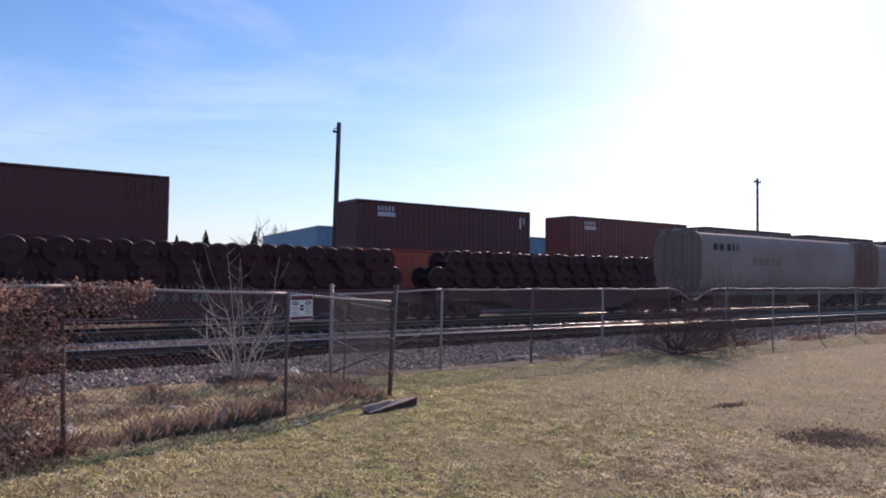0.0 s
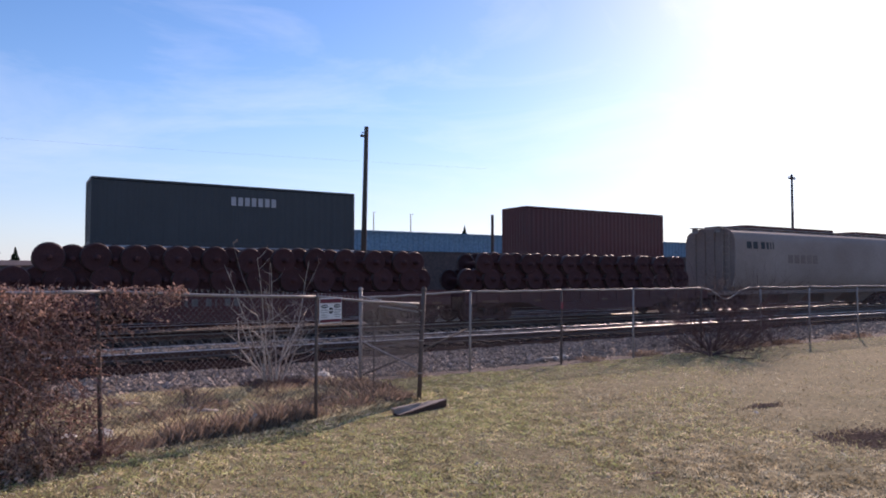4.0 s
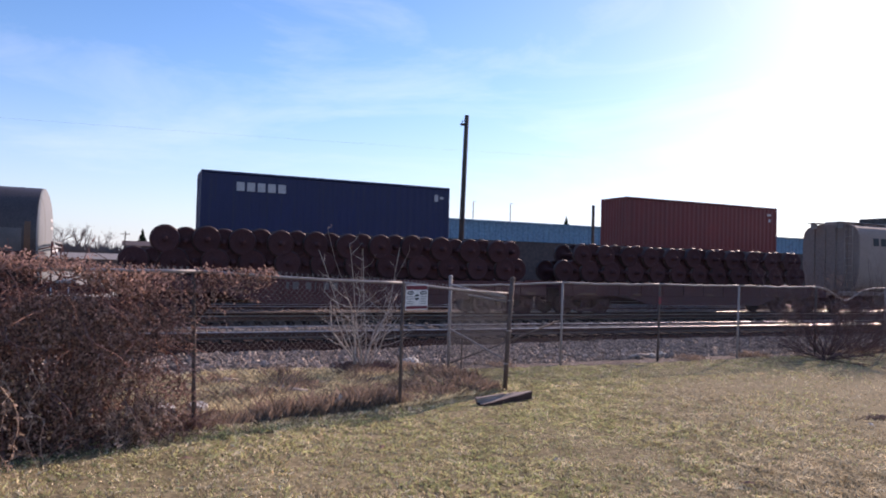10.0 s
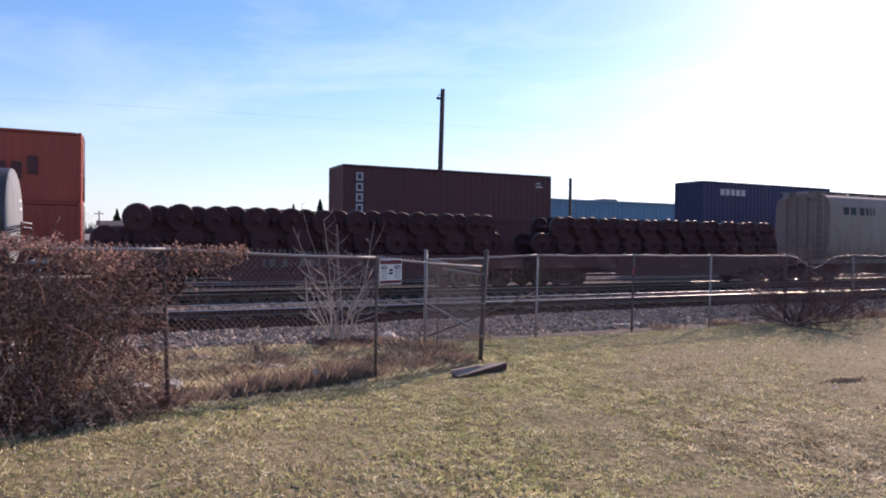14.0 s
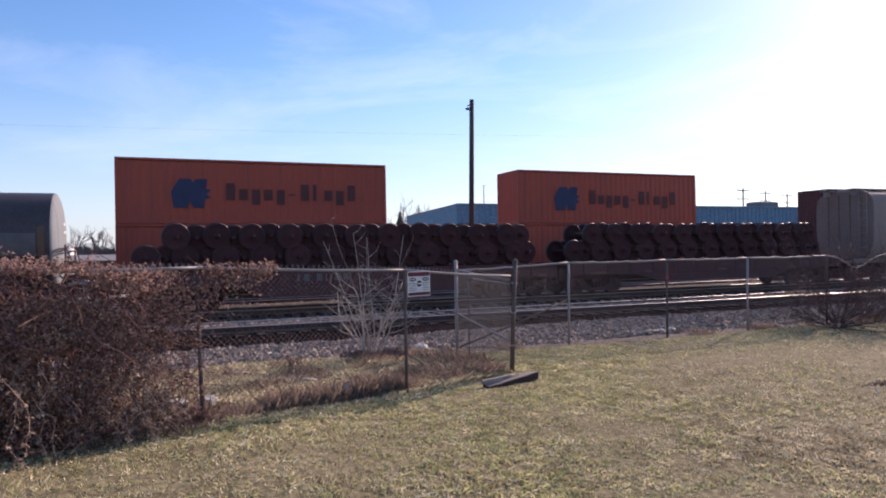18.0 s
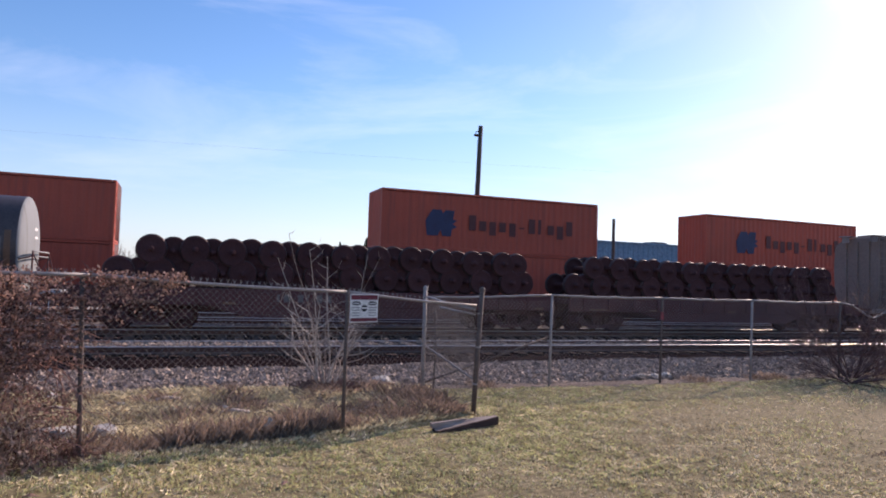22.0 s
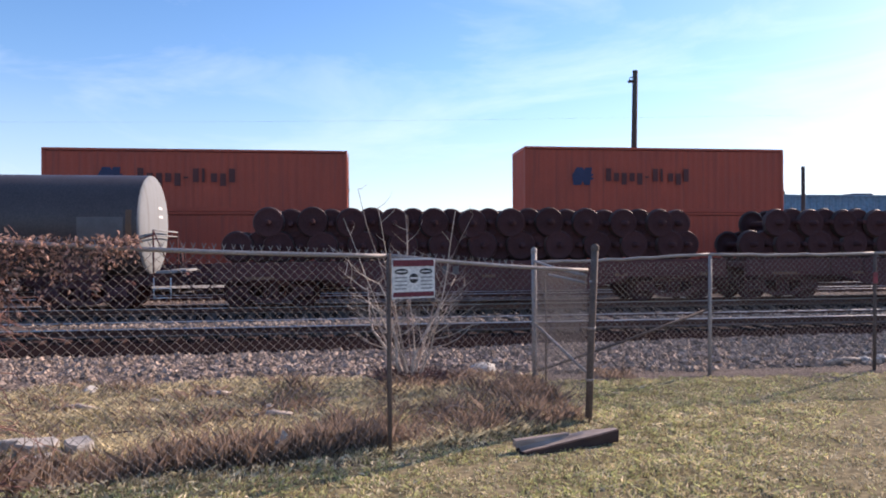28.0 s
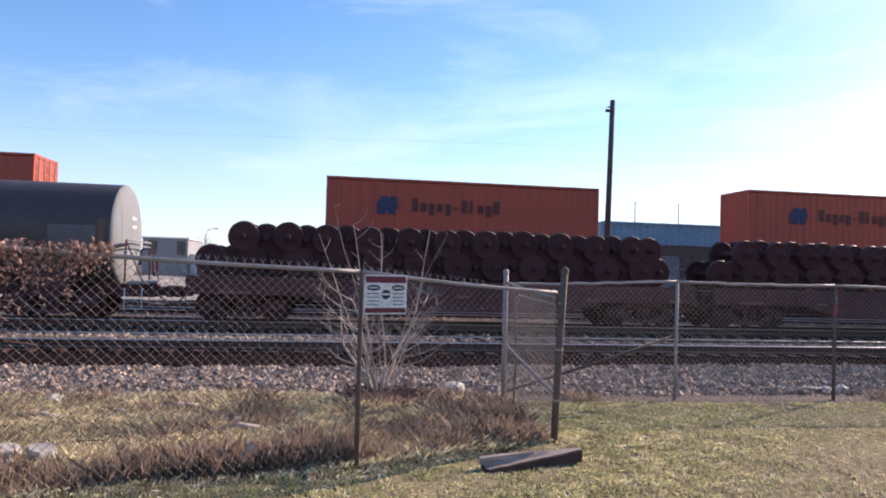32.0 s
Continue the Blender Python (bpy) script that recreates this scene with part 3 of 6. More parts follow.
def marking(box, kind, height):
    """Plain coloured shapes where the makers' names and marks stand, on the near side."""
    y0, y1 = -0.006, 0.004
    def bars(name, rows, mat, label):
        for x0, x1, z0, z1 in rows:
            part("mark", Shape().box(x0, x1, y0, y1, z0, z1), mat, box, label)
    mid = height * 0.5
    if kind in ("orange", "small"):
        ex, ew, eh = (-9.85, 1.6, 1.3) if kind == "orange" else (-10.0, 0.95, 0.78)
        tx, tw, xh = (-7.6, 6.2, 0.51) if kind == "orange" else (-8.5, 4.0, 0.38)
        mid = height * (0.47 if kind == "orange" else 0.55)
        e = [(0.0, 0.0), (0.36, 0.0), (0.44, 0.22), (0.52, 0.0), (0.80, 0.0), (0.83, 0.28), (1.0, 0.36), (0.86, 0.48), (1.0, 0.62), (0.86, 0.66), (0.90, 1.0), (0.60, 1.0), (0.52, 0.86), (0.46, 1.0), (0.16, 1.0), (-0.06, 0.55)]
        plate = [(ex + ew * u, y0, mid + eh * (v - 0.5)) for u, v in e]
        hub = len(plate)
        plate.append((ex + ew * 0.45, y0, mid))
        part("emblem", Shape().add(plate, [(hub, i, (i + 1) % hub) for i in range(hub)]), M_MARKBLUE, box, "blue winged emblem")
        rows, unit = [], tw / 11
        for k in range(11):
            x = tx + k * unit
            w = unit * (0.66 if k not in (5, 7) else 0.3)
            if k == 5:
                rows.append((x, x + unit * 0.5, mid - 0.06, mid + 0.02))
            else:
                rows.append((x, x + w, mid - xh * (0.95 if k in (2, 4, 9) else 0.55), mid + xh * (0.95 if k in (0, 6, 7, 10) else 0.42)))
        bars("name_marking", rows, M_MARKDARK, "plain dark bar of a row")
    elif kind == "navy":
        rows = [(-10.65 + k * 0.47, -10.30 + k * 0.47, height - 0.86, height - 0.46) for k in range(5)]
        rows += [(-0.85, -0.65, height - 0.75, height - 0.4), (-0.55, -0.35, height - 0.62, height - 0.5)]
        bars("name_marking", rows, M_MARKWHITE, "plain white block of a row")
    elif kind == "gold":
        rows = []
        for k in range(4):
            z, x = height - 0.78 - k * 0.52, -11.5
            rows += [(x, x + 0.36, z, z + 0.08), (x, x + 0.08, z + 0.08, z + 0.32), (x, x + 0.36, z + 0.32, z + 0.4), (x + 0.28, x + 0.36, z + 0.08, z + 0.32)]
        rows += [(-1.05, -0.72, height - 0.5, height - 0.42), (-1.05, -0.6, height - 0.7, height - 0.6)]
        bars("name_marking", rows, M_MARKWHITE, "white bar of a column of open squares")
    elif kind == "green":
        rows = [(-6.3 + k * 0.32, -6.08 + k * 0.32, height - 0.95, height - 0.55) for k in range(7)]
        bars("name_marking", rows, M_MARKWHITE, "plain white block of a row")
    elif kind == "maroon":
        rows = [(-10.9 + k * 0.22, -10.78 + k * 0.22, height - 0.55, height - 0.3) for k in range(5)]
        rows += [(-10.9, -9.8, height - 0.85, height - 0.62), (-0.9, -0.75, height - 1.1, height - 0.4), (-0.6, -0.5, height - 0.8, height - 0.4)]
        bars("name_marking", rows, M_MARKWHITE, "faded white marks")
    elif kind == "faint":
        bars("name_marking", [(-1.75 + k * 0.36, -1.68 + k * 0.36, height - 1.0, height - 0.35) for k in range(4)], PAINTS["brown"], "faded marks")
    elif kind == "plain":
        bars("name_marking", [(-0.9, -0.55, height - 0.55, height - 0.42), (-0.75, -0.6, height - 0.95, height - 0.75)], M_MARKWHITE, "small white marks")


def build_box(colour, height, mark, label):
    side, front, roof, floor_plate, top, low, post, head, door, rod = box_meshes(height, colour)
    b = thing("shipping_container", label, "container", group="containers on the train")
    part("side_panel", side, None, b, at=pose(-BOX_L + 0.15, 0.03, 0.135))
    part("side_panel", side, None, b, at=pose(-0.15, BOX_W - 0.03, 0.135, 0, 0, 180))
    part("end_panel", front, None, b, at=pose(-BOX_L + 0.03, BOX_W - 0.15, 0.135, 0, 0, -90))
    part("roof", roof, None, b)
    part("floor_frame", floor_plate, None, b)
    for y in (0.0, BOX_W - 0.09):
        part("top_rail", top, None, b, at=pose(0, y, 0))
        part("bottom_rail", low, None, b, at=pose(0, y, 0))
    for x, y, a in ((-BOX_L, 0, 0), (0, 0, 90), (0, BOX_W, 180), (-BOX_L, BOX_W, 270)):
        part("corner_post", post, None, b, at=pose(x, y, 0, 0, 0, a))
    for x, a in ((-BOX_L, 0), (0, 180)):
        for z, word in ((height, "end_header"), (0.144, "end_sill")):
            part(word, head, None, b, at=pose(x, 0 if a == 0 else BOX_W, z, 0, 0, a))
    half = (BOX_W - 0.3) / 2
    for k in (0, 1):
        d = part("door", door, None, b, at=pose(-0.06, 0.15 + k * (half + 0.01), 0.15))
        for y in (0.25, half - 0.25):
            part("lock_rod", rod, None, d, "steel door lock rod", at=pose(0, y, 0))
    marking(b, mark, height)
    return b


def truck_frame(parent, x, y, z=0.0, label="cast side frames with two axles"):
    """A two-axle freight truck, axles 1.78 m apart, on wheels of 0.91 m."""
    tr = part("truck", TRUCK_MESH, None, parent, label, at=pose(x, y, z))
    for a in (-0.89, 0.89):
        part("axle", WHEELPAIR_MESH, None, tr, at=pose(a, 0, RAIL_Z + 0.455))
    return tr


def truck_meshes():
    s = Shape()
    for y in (-1.02, 0.92):
        z = RAIL_Z
        # cast frame: pedestal ends, sloping arms, spring window
        s.box(-1.2, -0.62, y, y + 0.1, z + 0.32, z + 0.62, 0.03)
        s.box(0.62, 1.2, y, y + 0.1, z + 0.32, z + 0.62, 0.03)
        s.add([(-0.75, y, z + 0.62), (0.75, y, z + 0.62), (0.45, y, z + 0.80), (-0.45, y, z + 0.80), (-0.75, y + 0.1, z + 0.62), (0.75, y + 0.1, z + 0.62), (0.45, y + 0.1, z + 0.80), (-0.45, y + 0.1, z + 0.80)],
              [(0, 1, 2, 3), (7, 6, 5, 4), (0, 4, 5, 1), (1, 5, 6, 2), (2, 6, 7, 3), (3, 7, 4, 0)])
        s.add([(-0.8, y, z + 0.32), (-0.35, y, z + 0.14), (0.35, y, z + 0.14), (0.8, y, z + 0.32), (0.62, y, z + 0.42), (0.3, y, z + 0.26), (-0.3, y, z + 0.26), (-0.62, y, z + 0.42),
               (-0.8, y + 0.1, z + 0.32), (-0.35, y + 0.1, z + 0.14), (0.35, y + 0.1, z + 0.14), (0.8, y + 0.1, z + 0.32), (0.62, y + 0.1, z + 0.42), (0.3, y + 0.1, z + 0.26), (-0.3, y + 0.1, z + 0.26), (-0.62, y + 0.1, z + 0.42)],
              [(0, 1, 6, 7), (1, 2, 5, 6), (2, 3, 4, 5), (15, 14, 9, 8), (14, 13, 10, 9), (13, 12, 11, 10), (0, 8, 9, 1), (1, 9, 10, 2), (2, 10, 11, 3), (7, 6, 14, 15), (6, 5, 13, 14), (5, 4, 12, 13)])
        for x in (-0.16, 0.0, 0.16):
            s.tube([(x, y + 0.05, z + 0.26), (x, y + 0.05, z + 0.6)], 0.06, 8)
        for x in (-0.89, 0.89):
            s.lathe([(y - 0.05, 0.0), (y - 0.05, 0.1), (y + 0.02, 0.13)], 10, "y", (x, 0, z + 0.455))
    s.box(-0.2, 0.2, -1.0, 1.0, RAIL_Z + 0.5, RAIL_Z + 0.72, 0.03)
    w = Shape()
    for sgn in (-1, 1):
        y = sgn * 0.72
        prof = [(y + sgn * 0.07, 0.0), (y + sgn * 0.07, 0.14), (y + sgn * 0.03, 0.2), (y + sgn * 0.02, 0.37), (y + sgn * 0.068, 0.4), (y + sgn * 0.068, 0.452),
                (y - sgn * 0.03, 0.458), (y - sgn * 0.05, 0.485), (y - sgn * 0.075, 0.485), (y - sgn * 0.08, 0.39), (y - sgn * 0.02, 0.36), (y - sgn * 0.03, 0.15), (y - sgn * 0.09, 0.0)]
        w.lathe(prof, 22, "y")
    w.lathe([(-0.95, 0.07), (0.95, 0.07)], 10, "y")
    return s.mesh("truck", M_CARBLACK), w.mesh("wheel_pair", M_WHEEL)


TRUCK_MESH, WHEELPAIR_MESH = truck_meshes()


def build_well_car(length, colour):
    c = thing("well_car", "low container well car with deep steel side sills", "railway car", group="cars of the train")
    half = length / 2
    mid = -BOX_L / 2
    m = M_CARBROWN if colour else M_CARBLACK
    for y in (-0.22, BOX_W + 0.1):
        s = Shape().box(mid - 6.6, mid + 6.6, y, y + 0.12, -0.12, 0.75, 0.02)
        for k in range(12):
            x = mid - 6.3 + k * 1.14
            s.box(x, x + 0.08, y - 0.03, y, -0.1, 0.72)
        part("side_sill", s, m, c)
    part("well_floor", Shape().box(mid - 6.4, mid + 6.4, -0.1, BOX_W + 0.1, -0.1, -0.03), M_CARBLACK, c)
    for sgn in (-1, 1):
        a, b = sorted((mid + sgn * 6.6, mid + sgn * (half - 0.3)))
        s = Shape().box(a, b, -0.1, BOX_W + 0.1, 0.45, 0.75, 0.03)
        part("end_platform", s, m, c)
        x = mid + sgn * (half - 0.4)
        r = Shape()
        for y in (0.1, BOX_W - 0.1):
            r.tube([(x, y, 0.75), (x, y, 1.65)], 0.02, 6)
        r.tube([(x, 0.1, 1.65), (x, BOX_W - 0.1, 1.65)], 0.02, 6)
        r.tube([(x, 0.1, 1.2), (x, BOX_W - 0.1, 1.2)], 0.02, 6)
        part("hand_rail", r, M_GALV, c)
        part("coupler", Shape().box(min(x, mid + sgn * (half + 0.05)), max(x, mid + sgn * (half + 0.05)), 1.1, 1.34, 0.35, 0.55, 0.03), M_CARBLACK, c)
        truck_frame(c, mid + sgn * (half - 1.9), BOX_W / 2, -WELL_Z)
    return c


# right end at the start, height of the two boxes, colours and marks
STACKS = [
    (88.0, 2.59, 2.9, "brown", "brown", "plain"), (72.2, 2.9, 2.59, "maroon", "brown", "maroon"), (57.0, 2.59, 2.9, "maroon", "maroon", "plain"),
    (42.4, 2.59, 2.9, "brown", "maroon", "maroon"), (26.7, 2.59, 2.9, "maroon", "orange", "maroon"), (5.1, 2.9, 2.9, "maroon", "maroon", "faint"),
    (-18.4, 2.9, 2.9, "green", "grey", "green"), (-42.0, 2.9, 2.9, "red", "green", "plain"), (-65.5, 2.9, 2.59, "navy", "maroon", "navy"),
    (-89.2, 2.59, 2.59, "maroon", "maroon", "gold"), (-112.7, 2.9, 2.9, "orange", "orange", "orange"), (-132.3, 2.9, 2.9, "orange", "orange", "orange"),
    (-151.9, 2.9, 2.9, "orange", "orange", "orange"), (-175.65, 2.59, 2.59, "orange", "orange", "small"), (-199.4, 2.9, 2.9, "orange", "orange", "small"),
    (-219.3, 2.59, 2.9, "orange", "orange", "small"), (-238.9, 2.59, 2.59, "orange", "orange", "small"), (-262.6, 2.59, 2.9, "orange", "orange", "small"),
    (-282.4, 2.9, 2.9, "orange", "orange", "small"),
]
WORDS = {"orange": "orange corrugated steel shipping container with a blue emblem", "maroon": "dark maroon corrugated steel shipping container", "brown": "red-brown corrugated steel shipping container",
         "red": "dark red corrugated steel shipping container", "navy": "navy blue corrugated steel shipping container with white lettering", "green": "dark grey-green corrugated steel shipping container",
         "grey": "pale bluish grey corrugated steel shipping container"}
ROLLING = []


def build_train():
    ends = [s[0] for s in STACKS]
    for i, (c, hu, hl, cu, cl, mark) in enumerate(STACKS):
        gap = ends[i - 1] - c if i else 15.8
        nxt = c - ends[i + 1] if i + 1 < len(ends) else 19.8
        car = build_well_car(min(gap, nxt, 19.5) - 0.3, i % 2)
        lower = build_box(cl, hl, "bare" if cl == "orange" else "plain", WORDS[cl] + ", lower one")
        upper = build_box(cu, hu, mark, WORDS[cu] + ", upper one")
        ROLLING.extend([(car, c, WELL_Z), (lower, c, WELL_Z), (upper, c, WELL_Z + hl + 0.012)])


build_train()


def motions():
    for ob, c, z in ROLLING:
        walk(ob, [(t, pose(c + run(t), TRAIN_Y, z)) for t in (0, 4, 8, 12, 16, 20, 24, 28, 32)])


# ---- standing freight cars on the second track ----
CAR_Y = TRACKS[1]


def car_end(parent, x, sgn, mat):
    """Coupler, air hose, steps and hand holds at a car end; sgn points outwards."""
    s = Shape().box(min(x, x + sgn * 0.62), max(x, x + sgn * 0.62), CAR_Y - 0.13, CAR_Y + 0.13, 0.86, 1.12, 0.03)
    s.box(min(x + sgn * 0.5, x + sgn * 0.78), max(x + sgn * 0.5, x + sgn * 0.78), CAR_Y - 0.2, CAR_Y + 0.16, 0.82, 1.16, 0.06)
    part("coupler", s, M_CARBLACK, parent)
    h = Shape().tube([(x + sgn * 0.1, CAR_Y - 0.35, 0.95), (x + sgn * 0.35, CAR_Y - 0.35, 0.7), (x + sgn * 0.6, CAR_Y - 0.3, 0.6), (x + sgn * 0.75, CAR_Y - 0.2, 0.75)], 0.025, 6)
    part("air_hose", h, M_CARBLACK, parent)
    for y in (CAR_Y - 1.38, CAR_Y + 1.34):
        st = Shape()
        for dx in (0.05, 0.5):
            st.tube([(x - sgn * dx, y, 1.1), (x - sgn * dx, y, 0.52)], 0.016, 6)
        for z in (0.54, 0.8):
            st.tube([(x - sgn * 0.05, y, z), (x - sgn * 0.5, y, z)], 0.018, 6)
        part("step", st, mat, parent, "steel sill steps")


def wheelset_master():
    w = thing("wheelset", "rust-brown railway wheelset lying on a flat car", "wheelset", group="stacked wheelsets")
    prof = lambda y, o: [(y + o * 0.066, 0.0), (y + o * 0.066, 0.12), (y + o * 0.05, 0.17), (y + o * 0.045, 0.33), (y + o * 0.06, 0.36), (y + o * 0.06, 0.42), (y + o * 0.05, 0.428)]
    tread = lambda y, o: [(y + o * 0.05, 0.428), (y - o * 0.03, 0.436), (y - o * 0.045, 0.46), (y - o * 0.07, 0.46), (y - o * 0.078, 0.4)]
    back = lambda y, o: [(y - o * 0.078, 0.4), (y - o * 0.074, 0.36), (y - o * 0.01, 0.33), (y - o * 0.03, 0.15), (y - o * 0.08, 0.12), (y - o * 0.08, 0.0)]
    for o in (-1, 1):
        s = Shape().lathe(prof(o * 0.72, o), 28, "y")
        s.lathe(back(o * 0.72, o), 28, "y")
        s.now = 1
        s.lathe(tread(o * 0.72, o), 28, "y")
        part("wheel", s, (M_WHEEL, M_TREAD), w)
    a = Shape().lathe([(-1.07, 0.0), (-1.07, 0.06), (-1.05, 0.072), (-0.86, 0.075), (-0.84, 0.09), (-0.6, 0.09), (0.0, 0.08), (0.6, 0.09), (0.84, 0.09), (0.86, 0.075), (1.05, 0.072), (1.07, 0.06), (1.07, 0.0)], 14, "y")
    part("axle", a, M_WHEEL, w)
    return w


def build_wheel_car(x0, x1, seed, first, marked):
    c = thing("flat_car", "dark brown railway flat car standing on the second track", "railway car", group="standing freight cars")
    r = random.Random(seed)
    deck = 1.40
    s = Shape().box(x0, x1, CAR_Y - 1.32, CAR_Y + 1.32, deck - 0.16, deck, 0.02)
    part("deck", s, M_CARBROWN, c)
    for y in (CAR_Y - 1.45, CAR_Y + 1.33):
        s = Shape().box(x0 + 0.05, x1 - 0.05, y, y + 0.12, 0.98, deck + 0.10, 0.015)
        # fish-belly drop between the trucks
        a, b = x0 + 3.2, x1 - 3.2
        s.add([(a, y + 0.01, 0.98), (a + 1.2, y + 0.01, 0.62), (b - 1.2, y + 0.01, 0.62), (b, y + 0.01, 0.98), (a, y + 0.1, 0.98), (a + 1.2, y + 0.1, 0.62), (b - 1.2, y + 0.1, 0.62), (b, y + 0.1, 0.98)],
              [(0, 1, 2, 3), (7, 6, 5, 4), (0, 4, 5, 1), (1, 5, 6, 2), (2, 6, 7, 3)])
        part("side_sill", s, M_CARBROWN, c)
        x = x0 + 0.6
        while x < x1 - 0.5:
            part("stake_pocket", Shape().box(x, x + 0.12, y - 0.05, y, 1.05, deck + 0.05, 0.01), M_CARBROWN, c)
            x += 1.12
    part("centre_sill", Shape().box(x0 + 0.2, x1 - 0.2, CAR_Y - 0.3, CAR_Y + 0.3, 0.72, deck - 0.16, 0.02), M_CARBLACK, c)
    # wheel cradles along the deck
    for y in (CAR_Y - 0.72, CAR_Y + 0.72):
        part("wheel_rail", Shape().box(x0 + 0.5, x1 - 0.5, y - 0.06, y + 0.06, deck, deck + 0.09, 0.01), M_CARBLACK, c)
    for y in (CAR_Y - 1.452,):
        x = x0 + 5.1
        for w in (0.2, 0.2, 0.0, 0.18, 0.18, 0.18, 0.18):
            if w and marked:
                part("mark", Shape().box(x, x + w, y - 0.006, y, 1.12, 1.36), M_DATAPANEL, c, "faded grey mark")
            x += w + 0.12
        for x in (x0 + 0.9, x0 + 3.6, (x0 + x1) / 2, x1 - 3.6, x1 - 0.9):
            part("reflector", Shape().box(x, x + (0.9 if x < x0 + 1 else 0.4), y - 0.008, y, 1.02, 1.10), M_ORANGE, c, "dull reflective strip")
    for x in (x0 + 1.55, x1 - 1.55):
        truck_frame(c, x, CAR_Y)
    car_end(c, x0, -1, M_CARBROWN)
    car_end(c, x1, 1, M_CARBROWN)
    # two tiers of wheelsets, those of a tier lying in each other's gaps
    pitch = (x1 - x0 - 1.3) / 23.5
    for tier, (count, start, z) in enumerate(((24, x0 + 0.62, deck + 0.09 + 0.46), (22, x0 + 0.62 + pitch * 1.0, deck + 0.09 + 1.14))):
        for k in range(count):
            x = start + k * pitch + r.uniform(-0.04, 0.04) + (pitch * 0.5 if tier else 0)
            y = CAR_Y + (0.09 if k % 2 else -0.09)
            m = pose(x, y, z + (r.uniform(-0.03, 0.03) if tier else 0), 0, r.uniform(0, 360), r.uniform(-1.0, 1.0))
            if not first:
                first.append(wheelset_master())
                first[0].matrix_basis = m
            else:
                copy_thing(first[0], m)
    return c


FIRST = []
build_wheel_car(-2.75, 12.5, 3, FIRST, True)
build_wheel_car(13.05, 28.1, 4, FIRST, False)


def build_tank_car(x1):
    x0 = x1 - 15.6
    c = thing("tank_car", "black railway tank car with a pale grey domed end", "railway car", group="standing freight cars")
    zc, rad = 2.585, 1.47
    s = Shape()
    dome = lambda x, o: [(x + o * 0.24 * math.cos(a), max(rad * math.sin(a), 0.001)) for a in [i * math.pi / 20 for i in range(11)]]
    right = dome(x1 - 0.42, 1)
    s.lathe([(x0 + 0.42, rad), (x1 - 0.42, rad)], 48, "x", (0, CAR_Y, zc))
    part("shell", s, M_TANK, c, "gloss black tank shell")
    part("end_dome", Shape().lathe(right, 48, "x", (0, CAR_Y, zc)), M_TANKEND, c, "pale grey domed end")
    part("end_dome", Shape().lathe(dome(x0 + 0.42, -1)[::-1], 48, "x", (0, CAR_Y, zc)), M_TANKEND, c, "pale grey domed end")
    def wrapped(u, v, low, high, lift):
        """A patch that lies on the near flank of the shell."""
        q = Shape()
        steps = 10
        for k in range(steps):
            za, zb = low + (high - low) * k / steps, low + (high - low) * (k + 1) / steps
            q.add([(x, CAR_Y - math.sqrt((rad + lift) ** 2 - (z - zc) ** 2), z) for z in (za, zb) for x in (u, v)], [(0, 1, 3, 2)], True)
        return q
    part("stripe", wrapped(x1 - 0.72, x1 - 0.56, 1.95, 2.98, 0.006), M_ORANGE, c, "dull orange upright stripe")
    part("data_panel", wrapped(x1 - 1.98, x1 - 0.78, 2.12, 2.78, 0.005), M_DATAPANEL, c, "grey lettering panel")
    def on_dome(y, z):
        return (x1 - 0.42 + 0.24 * math.sqrt(max(0.0, 1 - (y * y + (z - zc) ** 2) / rad ** 2)) + 0.006, CAR_Y + y, z)
    for z in (3.05, 2.80):
        part("end_mark", Shape().add([on_dome(-0.18, z), on_dome(0.22, z), on_dome(0.22, z + 0.08), on_dome(-0.18, z + 0.08)], [(0, 1, 2, 3)]), M_WHITE, c, "white mark")
    for x in (x0 + 2.0, x1 - 2.0):
        part("saddle", Shape().box(x - 0.5, x + 0.5, CAR_Y - 1.1, CAR_Y + 1.1, 1.0, 1.75, 0.04), M_CARBLACK, c)
        truck_frame(c, x, CAR_Y)
    part("stub_sill", Shape().box(x1 - 3.2, x1 + 0.55, CAR_Y - 0.35, CAR_Y + 0.35, 0.82, 1.2, 0.03), M_CARBLACK, c)
    part("stub_sill", Shape().box(x0 - 0.5, x0 + 3.2, CAR_Y - 0.35, CAR_Y + 0.35, 0.82, 1.2, 0.03), M_CARBLACK, c)
    p = Shape().box(x1 + 0.05, x1 + 0.55, CAR_Y - 1.4, CAR_Y + 1.4, 1.22, 1.29, 0.01)
    part("end_platform", p, M_GREYPANEL, c, "pale steel end platform")
    # railing round the end: posts, a top rail across, braces back to the shell
    e = x1 - 0.03
    for y in (-1.30, 1.30):
        r = Shape().tube([(e, CAR_Y + y, 1.25), (e, CAR_Y + y, 2.42)], 0.026, 6)
        r.tube([(e, CAR_Y + y, 2.28), (x1 - 0.55, CAR_Y + y * 1.06, 2.12)], 0.026, 6)
        r.tube([(e, CAR_Y + y, 2.40), (e + 0.38, CAR_Y + y * 0.7, 1.25)], 0.018, 6)
        part("safety_rail", r, M_CARBLACK, c, "steel pipe safety railing")
    r = Shape().tube([(e, CAR_Y - 1.30, 2.42), (e, CAR_Y + 1.30, 2.42)], 0.026, 6)
    r.tube([(e, CAR_Y - 1.30, 2.28), (e, CAR_Y + 1.30, 2.28)], 0.022, 6)
    part("top_rail", r, M_GREYPANEL, c, "pale pipe across the end")
